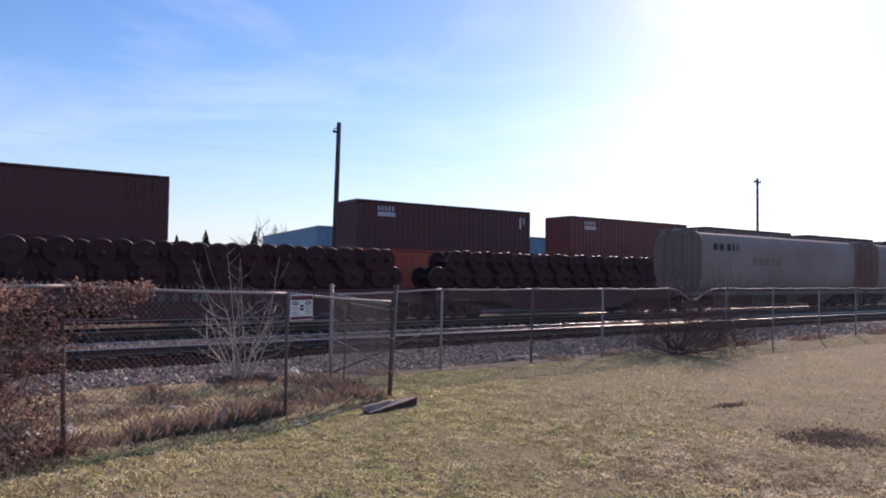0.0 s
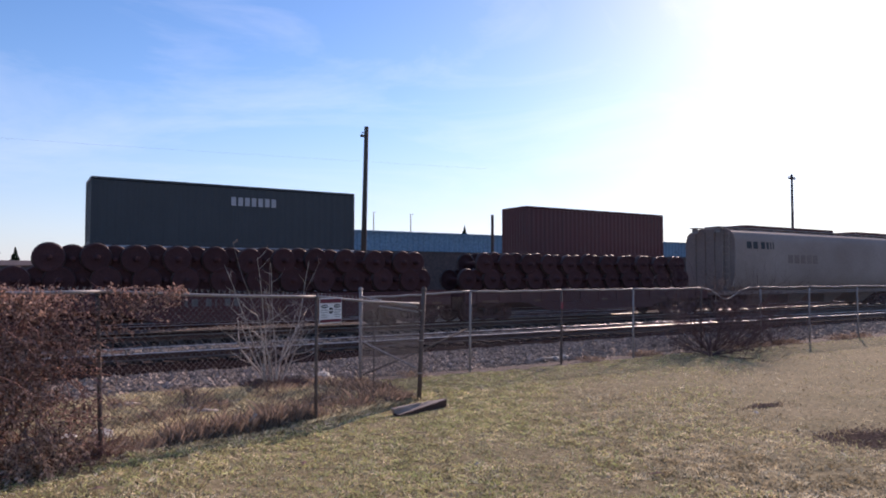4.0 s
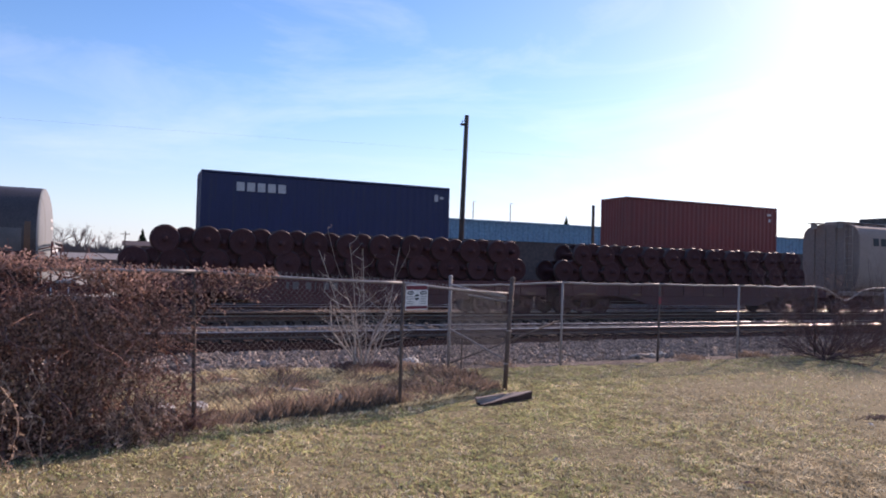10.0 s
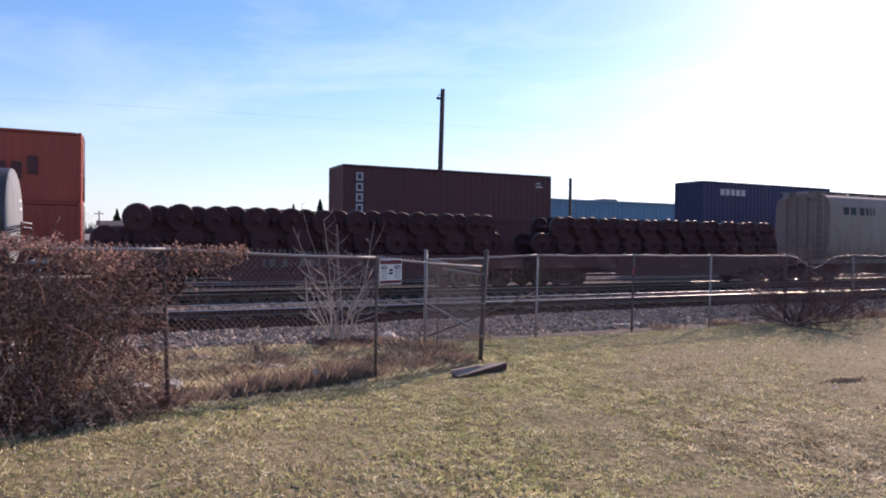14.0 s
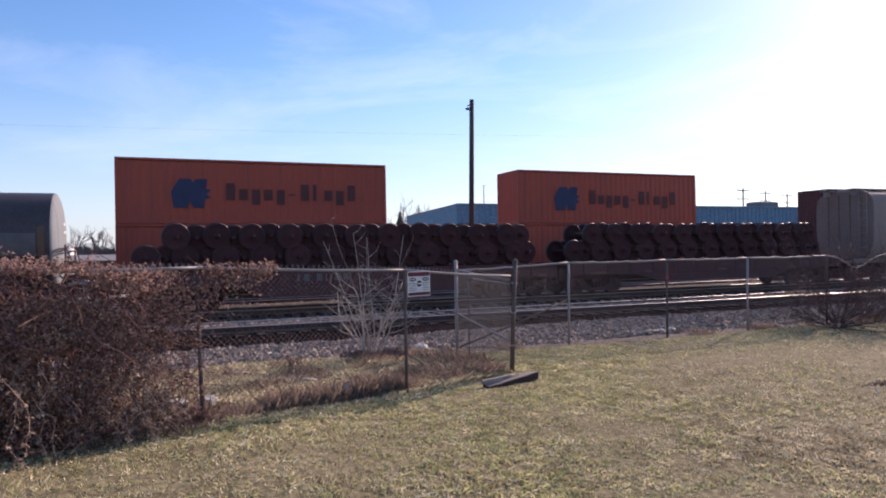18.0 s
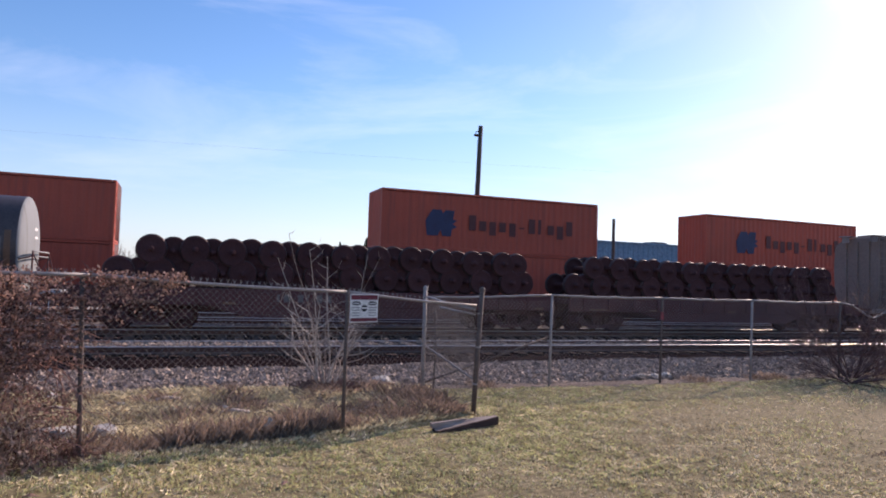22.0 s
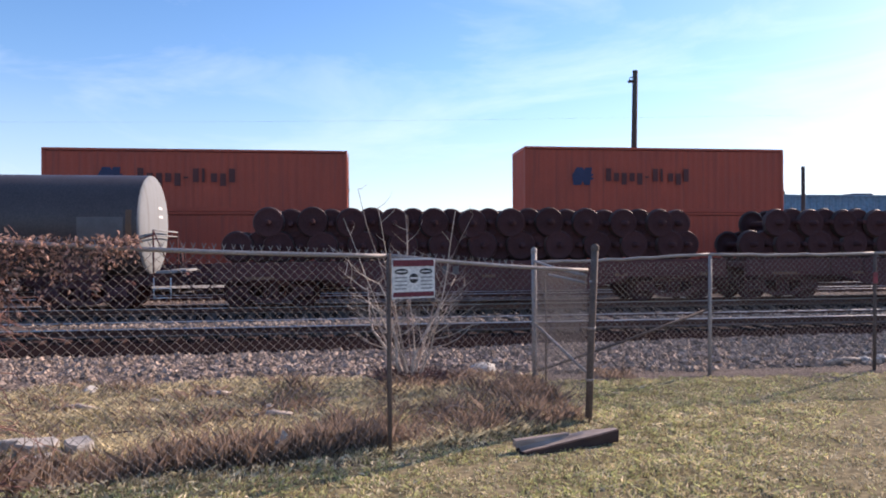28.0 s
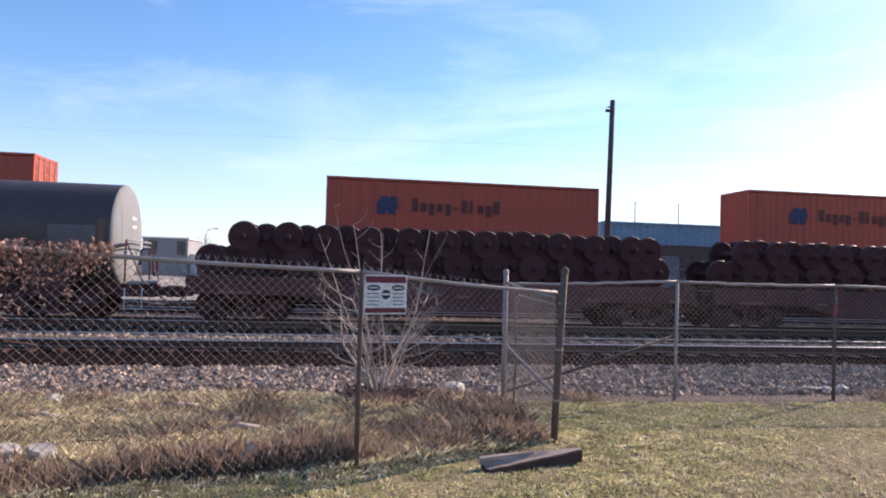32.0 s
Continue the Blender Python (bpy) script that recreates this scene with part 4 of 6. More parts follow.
    bw = Shape().lathe([(x1 + 0.56, 0.0), (x1 + 0.56, 0.26), (x1 + 0.6, 0.28), (x1 + 0.6, 0.24)], 18, "x", (0, CAR_Y - 0.6, 1.7))
    part("brake_wheel", bw, M_CARBLACK, c)
    side = Shape().tube([(x0 + 1, CAR_Y - 1.5, 2.1), (x1 - 0.7, CAR_Y - 1.5, 2.1)], 0.02, 6)
    part("grab_rail", side, M_CARBLACK, c)
    top = Shape().lathe([(zc + rad - 0.1, 0.5), (zc + rad + 0.35, 0.5), (zc + rad + 0.4, 0.45), (zc + rad + 0.4, 0.0)], 24, "z", ((x0 + x1) / 2, CAR_Y, 0))
    part("manway", top, M_TANK, c)
    car_end(c, x1 + 0.5, 1, M_WHITE)
    car_end(c, x0 - 0.5, -1, M_GREYPANEL)
    return c


build_tank_car(-4.30)


def build_hopper(x0, x1, marks):
    c = thing("covered_hopper_car", "grey covered grain hopper car, stained with rust", "railway car", group="standing freight cars")
    bay = 1.45
    side = [(1.15, 1.30), (1.40, 1.62), (1.54, 2.2), (1.58, 2.8), (1.58, 3.5), (1.55, 4.0), (1.47, 4.32), (1.28, 4.50), (0.95, 4.62), (0.5, 4.68)]
    ring = [(-y, z) for y, z in side] + [(y, z) for y, z in reversed(side)]
    n = len(ring)
    a, b = x0 + bay, x1 - bay
    # the barrel in plates, each a hair proud or shy of the next
    plates = 5
    for k in range(plates):
        u, v = a + (b - a) * k / plates, a + (b - a) * (k + 1) / plates
        g = 1.0 + (0.004 if k % 2 else 0.0)
        s = Shape().add([(x, CAR_Y + y * g, z) for x in (u, v) for y, z in ring], [(i, (i + 1) % n, n + (i + 1) % n, n + i) for i in range(n)], True)
        part("side_plate", s, M_HOPPER, c, "rounded grey side plate")
    for x, o in ((x0, 1), (x1, -1)):
        # the flat end sheet, set back behind an open platform
        cap = Shape().add([(x + o * (bay + 0.003), CAR_Y + y, z) for y, z in ring], [tuple(range(n)) if o > 0 else tuple(range(n - 1, -1, -1))])
        part("end_sheet", cap, M_HOPPERRUST, c, "rust-stained end sheet")
        for y in (-0.9, -0.3, 0.3, 0.9):
            part("end_stiffener", Shape().box(min(x + o * (bay - 0.08), x + o * bay), max(x + o * (bay - 0.08), x + o * bay), CAR_Y + y - 0.05, CAR_Y + y + 0.05, 1.4, 4.5, 0.01), M_HOPPERRUST, c)
        part("end_post", Shape().tube([(x + o * bay, CAR_Y - y * 1.01, z) for y, z in side], 0.035, 6), M_HOPPER, c, "upright seam post")
        f = Shape()
        f.box(min(x, x + o * bay), max(x, x + o * bay), CAR_Y - 1.4, CAR_Y + 1.4, 1.12, 1.2, 0.01)
        part("end_platform", f, M_HOPPER, c)
        f = Shape()
        for y in (-1.3, -0.88):
            f.tube([(x + o * (bay - 0.12), CAR_Y + y, 1.2), (x + o * (bay - 0.12), CAR_Y + y, 4.7)], 0.02, 6)
        for k in range(9):
            f.tube([(x + o * (bay - 0.12), CAR_Y - 1.3, 1.5 + k * 0.36), (x + o * (bay - 0.12), CAR_Y - 0.88, 1.5 + k * 0.36)], 0.014, 5)
        part("ladder", f, M_HOPPER, c, "end ladder")
        f = Shape()
        f.tube([(x + o * (bay - 0.7), CAR_Y - 0.9, 4.2), (x + o * (bay - 0.7), CAR_Y - 0.9, 4.7), (x + o * (bay + 0.2), CAR_Y - 0.9, 4.74)], 0.03, 6)
        part("roof_rail", f, M_HOPPERRUST, c, "bent pipe rail at the roof end")
        truck_frame(c, x + o * 1.75, CAR_Y)
        car_end(c, x, -o, M_HOPPER)
    for y in (-0.95, 0.5):
        w = Shape().box(a - 0.5, b + 0.5, CAR_Y + y, CAR_Y + y + 0.45, 4.72, 4.76, 0.01)
        for k in range(12):
            x = a - 0.3 + k * (b - a + 0.6) / 11
            w.box(x, x + 0.05, CAR_Y + y + 0.05, CAR_Y + y + 0.4, 4.45, 4.72)
        part("running_board", w, M_GALV, c, "pale grated steel running board")
    for k in range(4):
        x = a + 1.5 + k * (b - a - 3.0) / 3
        part("hatch", Shape().box(x - 1.5, x + 1.5, CAR_Y - 0.4, CAR_Y + 0.4, 4.6, 4.80, 0.05), M_HOPPER, c)
    for y in (CAR_Y - 1.5, CAR_Y + 1.4):
        part("side_sill", Shape().box(x0 + 0.1, x1 - 0.1, y, y + 0.1, 1.10, 1.32, 0.02), M_HOPPERRUST, c)
    for k in range(4):
        x = x0 + 4.2 + k * (x1 - x0 - 8.4) / 3
        q = Shape()
        q.add([(x - 1.4, CAR_Y - 1.3, 1.35), (x + 1.4, CAR_Y - 1.3, 1.35), (x + 1.4, CAR_Y + 1.3, 1.35), (x - 1.4, CAR_Y + 1.3, 1.35), (x - 0.35, CAR_Y - 0.7, 0.5), (x + 0.35, CAR_Y - 0.7, 0.5), (x + 0.35, CAR_Y + 0.7, 0.5), (x - 0.35, CAR_Y + 0.7, 0.5)],
              [(0, 1, 5, 4), (1, 2, 6, 5), (2, 3, 7, 6), (3, 0, 4, 7), (4, 5, 6, 7)])
        part("discharge_chute", q, M_HOPPERRUST, c)
    if marks:
        x = x0 + 2.45
        for w in (0.42, 0.42, 0.0, 0.36, 0.2, 0.1, 0.1):
            if w:
                q = Shape().add([(x, CAR_Y - 1.597, 3.58), (x + w, CAR_Y - 1.597, 3.58), (x + w, CAR_Y - 1.571, 3.96), (x, CAR_Y - 1.571, 3.96)], [(0, 1, 2, 3)])
                part("mark", q, M_INK, c, "plain black bar of a row")
            x += w + 0.14
        x = x0 + 6.2
        for w in (0.5, 0.5, 0.5, 0.5, 0.5):
            q = Shape().add([(x, CAR_Y - 1.592, 2.82), (x + w, CAR_Y - 1.592, 2.82), (x + w, CAR_Y - 1.592, 3.3), (x, CAR_Y - 1.592, 3.3)], [(0, 1, 2, 3)])
            part("mark", q, M_HOPPERRUST, c, "faded brown bar of a row")
            x += w + 0.12
    return c


build_hopper(28.75, 48.4, True)
build_hopper(49.05, 67.5, False)


# ---- chain-link fences ----
def link_mesh(length, low, high, pitch=0.078, wire=0.0022):
    """Two families of slanting wires clipped to a panel that runs along x."""
    s = Shape()
    h = high - low
    for o in (1, -1):
        k = -h
        while k < length + h:
            # wire from (k, low) going up with slope o
            if o > 0:
                a, b = max(0.0, k), min(length, k + h)
                za, zb = low + (a - k), low + (b - k)
            else:
                a, b = max(0.0, k - h), min(length, k)
                za, zb = low + (k - a), low + (k - b)
            if b - a > 0.03 and max(za, zb) <= high + 0.01:
                y = 0.003 * o
                s.tube([(a, y, za), (b, y, zb)], wire, 3, False)
            k += pitch
    return s


def barbs(length, z, pitch=0.078):
    s = Shape()
    r = random.Random(int(length * 100))
    x = 0.02
    while x < length:
        t = r.uniform(-0.008, 0.008)
        s.tube([(x, 0, z - 0.015), (x + t, 0, z + 0.03)], 0.0038, 3, False)
        for o in (-1, 1):
            s.tube([(x + t, 0, z + 0.022), (x + t + o * 0.016, r.uniform(-0.01, 0.01), z + 0.062)], 0.0034, 3, False)
        x += pitch
    return s


def post_shape(height, radius, lean=(0, 0), cap=True):
    s = Shape().tube([(0, 0, -0.25), (lean[0] * 0.5, lean[1] * 0.5, height * 0.5), (lean[0], lean[1], height)], radius, 10)
    if cap:
        s.lathe([(height - 0.03, radius + 0.008), (height + 0.01, radius + 0.008), (height + 0.035, radius * 0.7), (height + 0.045, 0.001)], 10, "z", (lean[0], lean[1], 0))
    return s


def sheared(s, length, za, zb):
    """Tilts a panel's top from za to zb, its foot level."""
    s.v = [(x, y, z + (zb - za) * (x / length) * (z / za)) for x, y, z in s.v]
    return s


def near_fence():
    """The fence by the hedge, from far behind the hedge to the gate post."""
    f = thing("chain_link_fence", "weathered chain-link fence with leaning rusty posts and a sagging top rail", "fence", group="chain-link fences")
    d = (NEAR_B - NEAR_A).normalized()
    ang = math.degrees(math.atan2(d.y, d.x))
    runs = [-12.2, -9.15, -6.1, -3.05, 0.0, 3.05, 5.36]
    tops = [1.96, 1.96, 1.96, 1.96, 1.92, 1.795, 1.62]
    for k, (u, z) in enumerate(zip(runs, tops)):
        p = NEAR_A + d * u
        if k < 6:
            lean = (-0.07, 0.03) if k == 4 else (0.0, 0.0)
            part("post", post_shape(z + 0.02, 0.024, lean, False), M_RUSTY, f, "thin rust-brown line post", at=pose(p.x, p.y, 0))
    for a, b, za, zb in zip(runs, runs[1:], tops, tops[1:]):
        p = NEAR_A + d * a
        n = b - a
        rail = Shape()
        pts = [(n * i / 8, 0.0, za + (zb - za) * i / 8 - 0.018 * math.sin(math.pi * i / 8)) for i in range(9)]
        rail.tube(pts, 0.019, 8)
        part("top_rail", rail, M_GALV, f, at=pose(p.x, p.y, 0, 0, 0, ang))
        m = sheared(link_mesh(n, 0.03, za), n, za, zb)
        part("wire_mesh", m, M_WIRE, f, "diamond wire mesh", at=pose(p.x, p.y, 0, 0, 0, ang))
        if b < 5:
            tagged(part("barbed_edge", sheared(barbs(n, za - 0.01), n, za, zb), M_GALV, f, "twisted wire ends along the top", at=pose(p.x, p.y, 0, 0, 0, ang)), kind="stuff")
        else:
            t = sheared(barbs(1.4, za - 0.01), n, za, zb)
            tagged(part("barbed_edge", t, M_GALV, f, "twisted wire ends along the top", at=pose(p.x, p.y, 0, 0, 0, ang)), kind="stuff")
    ties = Shape()
    for k in range(34):
        u = -1.0 + k * 0.19
        p = NEAR_A + d * u
        z = 1.92 - 0.041 * u if u < 3.05 else 1.795 - 0.076 * (u - 3.05)
        ties.tube([(p.x - d.y * 0.02, p.y + d.x * 0.02, z - 0.025), (p.x + d.y * 0.024, p.y - d.x * 0.024, z), (p.x, p.y, z + 0.025)], 0.003, 3, False)
    tagged(part("tie_wire", ties, M_WIRE, f), kind="stuff")
    return f


def gate_panel():
    """The short closing panel between the two end posts, with its brace."""
    g = thing("fence_end_panel", "chain-link end panel between two galvanised posts, with a slanting brace", "fence", group="chain-link fences")
    a, b = Vector((3.68, 11.30)), Vector((3.73, 13.70))
    d = (b - a)
    n = d.length
    ang = math.degrees(math.atan2(d.y, d.x))
    part("end_post", post_shape(1.86, 0.038, (0.075, -0.05)), M_RUSTY, g, "leaning rusty end post with a cap", at=pose(a.x, a.y, 0))
    part("end_post", post_shape(1.83, 0.036, (0.0, 0.0)), M_GALV, g, "galvanised end post with a cap", at=pose(b.x, b.y, 0))
    part("wire_mesh", link_mesh(n, 0.05, 1.58, 0.085, 0.0022), M_WIRE, g, at=pose(a.x, a.y, 0, 0, 0, ang))
    part("top_rail", Shape().tube([(0.03, 0, 1.56), (n * 0.5, 0, 1.60), (n - 0.03, 0, 1.68)], 0.019, 8), M_GALV, g, at=pose(a.x, a.y, 0, 0, 0, ang))
    part("second_rail", Shape().tube([(0.03, 0, 1.48), (n - 0.9, 0.02, 1.52)], 0.016, 8), M_GALV, g, at=pose(a.x, a.y, 0, 0, 0, ang))
    part("brace", Shape().tube([(0.04, 0.0, 0.52), (n - 0.04, 0.0, 0.80)], 0.017, 8), M_GALV, g, at=pose(a.x, a.y, 0, 0, 0, ang))
    part("loose_stake", Shape().tube([(0, 0, -0.1), (0.02, 0.0, 0.8), (0.0, 0.02, 1.45)], 0.014, 6), M_RUSTY, g, "thin rusty stake", at=pose(3.72, 13.1, 0))
    for z in (0.45, 1.0, 1.5):
        band = Shape().lathe([(z - 0.012, 0.041), (z - 0.012, 0.046), (z + 0.012, 0.046), (z + 0.012, 0.041)], 10, "z")
        part("clamp_band", band, M_GALV, g, at=pose(a.x + 0.04 * z, a.y - 0.02 * z, 0))
    return g


def far_fence():
    f = thing("chain_link_fence", "long galvanised chain-link fence along the railway with one bent top rail", "fence", group="chain-link fences")
    xs = [3.73, 6.36, 9.0, 11.45, 14.15, 16.9, 19.47, 22.42, 25.05, 27.7, 30.3, 33.0, 35.6, 38.2, 40.8, 43.4, 46.0]
    r = random.Random(5)
    for k, x in enumerate(xs[1:]):
        part("post", post_shape(1.74, 0.026, (r.uniform(-0.02, 0.04), 0), False), M_RUSTY if k in (1, 3) else M_GALV, f, at=pose(x, FENCE_Y, 0))
    for k, (a, b) in enumerate(zip(xs, xs[1:])):
        n = b - a
        za, zb = (1.66, 1.76) if k == 0 else (1.76, 1.76)
        pts = []
        for i in range(13):
            u = i / 12
            z = za + (zb - za) * u - 0.02 * math.sin(math.pi * u) * r.uniform(0.3, 1.4)
            if k == 4:
                z -= 0.32 * math.exp(-((u - 0.42) / 0.2) ** 2)
            pts.append((a + n * u, FENCE_Y, z))
        part("top_rail", Shape().tube(pts, 0.021, 8), M_GALV, f)
        if a < 28:
            part("wire_mesh", link_mesh(n, 0.03, 1.42 if k == 4 else min(za, zb) - 0.01, 0.085, 0.003), M_WIRE, f, at=pose(a, FENCE_Y, 0))
    part("brace", Shape().tube([(3.78, FENCE_Y, 0.12), (5.0, FENCE_Y - 0.02, 0.5), (6.34, FENCE_Y, 0.95)], 0.019, 8), M_RUSTY, f, "slanting rusty brace")
    part("reflector_tag", Shape().box(8.965, 9.035, FENCE_Y - 0.04, FENCE_Y - 0.03, 1.30, 1.47), M_TAG, f, "faded red tag")
    return f


near_fence()
gate_panel()
far_fence()


def warning_sign():
    """White sign with red bands, dark ovals and a round symbol, wired to the fence."""
    d = (NEAR_B - NEAR_A).normalized()
    ang = math.degrees(math.atan2(d.y, d.x))
    s = thing("warning_sign", "white metal warning sign with dark red bands, wired to the fence", "sign", pose(1.545, 10.44, 1.40, 0, 0, ang))
    w, h = 0.44, 0.37
    part("plate", Shape().box(0, w, -0.006, 0.0, 0, h, 0.003), M_WHITE, s)
    part("top_band", Shape().box(0.012, w - 0.012, -0.0085, -0.0065, h - 0.075, h - 0.015), M_SIGNRED, s, "dark red band")
    part("foot_band", Shape().box(0.012, w - 0.012, -0.0085, -0.0065, 0.015, 0.06), M_SIGNRED, s, "dark red band")
    for x in (0.095, w - 0.095):
        oval = Shape()
        pts = [(x + 0.068 * math.cos(a), -0.0085, h - 0.122 + 0.027 * math.sin(a)) for a in [i * math.pi / 10 for i in range(20)]]
        oval.add(pts, [tuple(range(20))])
        part("oval", oval, M_INK, s, "dark oval")
        o2 = [(x + 0.055 * math.cos(a), -0.0095, h - 0.122 + 0.007 * math.sin(a)) for a in [i * math.pi / 10 for i in range(20)]]
        part("oval_light", Shape().add(o2, [tuple(range(20))]), M_WHITE, s)
    disc = [(w / 2 + 0.046 * math.cos(a), -0.0085, 0.185 + 0.046 * math.sin(a)) for a in [i * math.pi / 12 for i in range(24)]]
    part("disc", Shape().add(disc, [tuple(range(24))]), M_INK, s, "round dark symbol")
    part("disc_bar", Shape().box(w / 2 - 0.04, w / 2 + 0.04, -0.0105, -0.0092, 0.178, 0.196), M_WHITE, s)
    for x in (0.03, w - 0.15):
        for k in range(4):
            part("text_line", Shape().box(x, x + 0.12, -0.0085, -0.0065, 0.085 + k * 0.034, 0.098 + k * 0.034), M_GREYPANEL, s, "line of small unreadable text")
    for z in (0.03, h - 0.03):
        part("wire_tie", Shape().tube([(-0.02, 0.02, z), (0.01, -0.01, z), (0.03, 0.02, z)], 0.003, 4), M_WIRE, s)
    return s


warning_sign()


# ---- things behind the railway ----
def building():
    b = thing("warehouse", "long low warehouse with blue metal cladding over dark brown walls", "building")
    x0, x1, y0, y1, eave = 24.0, 150.0, 60.0, 82.7, 6.3
    # the end wall runs back at a slant
    foot = ((x0 + 0.1, y0 + 0.15), (x1, y0 + 0.15), (x1, y1), (x0 + 3.0, y1))
    def prism(low, high, out=0.0):
        pts = [(x - (out if k in (0, 3) else 0.0), y - (out if k < 2 else 0.0)) for k, (x, y) in enumerate(foot)]
        return Shape().add([(x, y, z) for z in (low, high) for x, y in pts], [(3, 2, 1, 0), (4, 5, 6, 7), (0, 1, 5, 4), (1, 2, 6, 5), (2, 3, 7, 6), (3, 0, 4, 7)])
    part("lower_wall", prism(-0.5, 4.55), M_CLADDARK, b, "dark brown lower wall")
    band = Shape()
    n = 210
    pts = []
    for i in range(n):
        x = x0 + (x1 - x0) * i / n
        step = (x1 - x0) / n
        pts += [(x, y0), (x + step * 0.5, y0), (x + step * 0.62, y0 + 0.06), (x + step * 0.88, y0 + 0.06)]
    vs = [(x, y, z) for z in (4.55, eave) for x, y in pts]
    m = len(pts)
    band.add(vs, [(i, i + 1, m + i + 1, m + i) for i in range(m - 1)])
    band.box(x0, x1, y0 + 0.08, y0 + 0.2, 4.55, eave - 0.02)
    part("blue_band", band, M_CLADBLUE, b, "ribbed blue metal cladding")
    wall = Shape()
    ribs = 40
    line = []
    for i in range(ribs):
        for f, inset in ((0.0, 0.0), (0.5, 0.0), (0.62, 0.06), (0.88, 0.06)):
            u = (i + f) / ribs
            line.append((x0 + 3.0 * u + inset, y0 + (y1 - y0) * u))
    m = len(line)
    wall.add([(x, y, z) for z in (3.2, eave) for x, y in line], [(i + 1, i, m + i, m + i + 1) for i in range(m - 1)])
    part("end_wall", wall, M_CLADBLUE, b, "ribbed blue end wall")
    part("roof", prism(eave, eave + 0.12, 0.05), M_ROOF, b)
    part("eaves_trim", Shape().box(x0 - 0.05, x1, y0 - 0.12, y0 + 0.1, eave - 0.06, eave + 0.14, 0.01), M_CLADBLUE, b)
    for x, w, h in ((34.2, 1.6, 0.6), (49.5, 2.2, 0.8), (68, 3.5, 1.2), (90, 2, 0.9)):
        part("roof_unit", Shape().box(x, x + w, y0 + 6, y0 + 8, eave, eave + h, 0.1), M_ROOF, b, "grey roof ventilator")
    for x in (28.8, 33.1):
        part("roof_mast", Shape().tube([(x, y0 + 4, eave), (x, y0 + 4, eave + 2.3), (x + 0.25, y0 + 4, eave + 2.3)], 0.05, 6), M_GALV, b)
    for k in range(10):
        x = 28 + k * 9.5
        part("dock_door", Shape().box(x, x + 3.2, y0 + 0.06, y0 + 0.16, -0.2, 3.6, 0.02), M_ROOF, b, "grey loading door")
    return b


building()


surface("gravel_lot", spaced(-70, 17, 6), spaced(44, 128, 6), lambda x, y: -0.40 + 0.03 * noise.noise((x * 0.1, y * 0.1, 0.0)), M_LOT, "pale open gravel lot behind the tracks", "gravel lot")


def low_hall():
    b = thing("distant_hall", "small pale grey flat-roofed hall far behind the tracks", "building")
    part("wall", Shape().box(-31.0, -23.5, 130.0, 142.0, -0.5, 6.0), M_GREYPANEL, b)
    part("roof", Shape().box(-31.3, -23.2, 129.7, 142.3, 6.0, 6.25, 0.05), M_WHITE, b, "pale roof edge")
    part("side_wing", Shape().box(-23.45, -15.5, 132.0, 142.0, -0.5, 3.5), M_WHITE, b, "low pale wing")
    for x in (-25.3, -30.0):
        part("window", Shape().box(x, x + 1.4, 129.9, 130.05, 3.2, 5.6), M_GLASS, b)
    return b


def low_shed():
    """A long low shed with a pale roof, and a dark house behind it."""
    b = thing("low_shed", "long low shed with a pale sloping metal roof", "building")
    x0, x1, y0 = -20.0, -3.9, 120.0
    part("wall", Shape().box(x0, x1, y0, y0 + 7.0, -0.45, 1.5), M_CLADDARK, b)
    part("roof", Shape().add([(x0 - 0.3, y0 - 0.4, 1.4), (x1 + 0.3, y0 - 0.4, 1.4), (x1 + 0.3, y0 + 4.0, 2.35), (x0 - 0.3, y0 + 4.0, 2.35), (x0 - 0.3, y0 + 7.4, 1.45), (x1 + 0.3, y0 + 7.4, 1.45)],
                             [(0, 1, 2, 3), (3, 2, 5, 4), (1, 5, 2), (0, 3, 4), (0, 4, 5, 1)]), M_SHEDROOF, b, "pale metal roof")
    h = thing("distant_house", "small dark house with a low roof beyond the sheds", "building")
    part("wall", Shape().box(-5.0, 4.0, 150.0, 158.0, -0.45, 4.2), M_CLADDARK, h)
    part("roof", Shape().add([(-5.4, 149.6, 4.1), (4.4, 149.6, 4.1), (4.4, 154.0, 5.1), (-5.4, 154.0, 5.1), (-5.4, 158.4, 4.1), (4.4, 158.4, 4.1)],
                             [(0, 1, 2, 3), (3, 2, 5, 4), (1, 5, 2), (0, 3, 4), (0, 4, 5, 1)]), M_CLADDARK, h, "dark low roof")


low_shed()
low_hall()


def wood_pole(x, y, height, r0, r1, arms, label, lean=0.0, lamp=False):
    p = thing("utility_pole", label, "pole", pose(x, y, -0.4))
    part("shaft", Shape().tube([(0, 0, 0), (lean * 0.5, 0, height * 0.5), (lean, 0, height)], [r0, (r0 + r1) / 2, r1], 12), M_POLE, p)
    for z, half in arms:
        part("crossarm", Shape().box(-half, half, -0.06, 0.06, z, z + 0.13, 0.01), M_POLE, p)
        for k in (-0.9, -0.45, 0.45, 0.9):
            part("insulator", Shape().lathe([(z + 0.13, 0.0), (z + 0.13, 0.03), (z + 0.2, 0.06), (z + 0.26, 0.05), (z + 0.3, 0.0)], 8, "z", (k * half, 0, 0)), M_GREYPANEL, p)
    if lamp:
        s = Shape().box(lean - 0.38, lean - 0.1, -0.1, 0.1, height - 0.62, height - 0.5, 0.02).tube([(lean - 0.3, 0, height - 0.5), (lean - 0.3, 0, height - 0.38), (lean, 0, height - 0.3)], 0.03, 6)
        part("bracket", s, M_POLE, p, "short side bracket near the top")
    return p


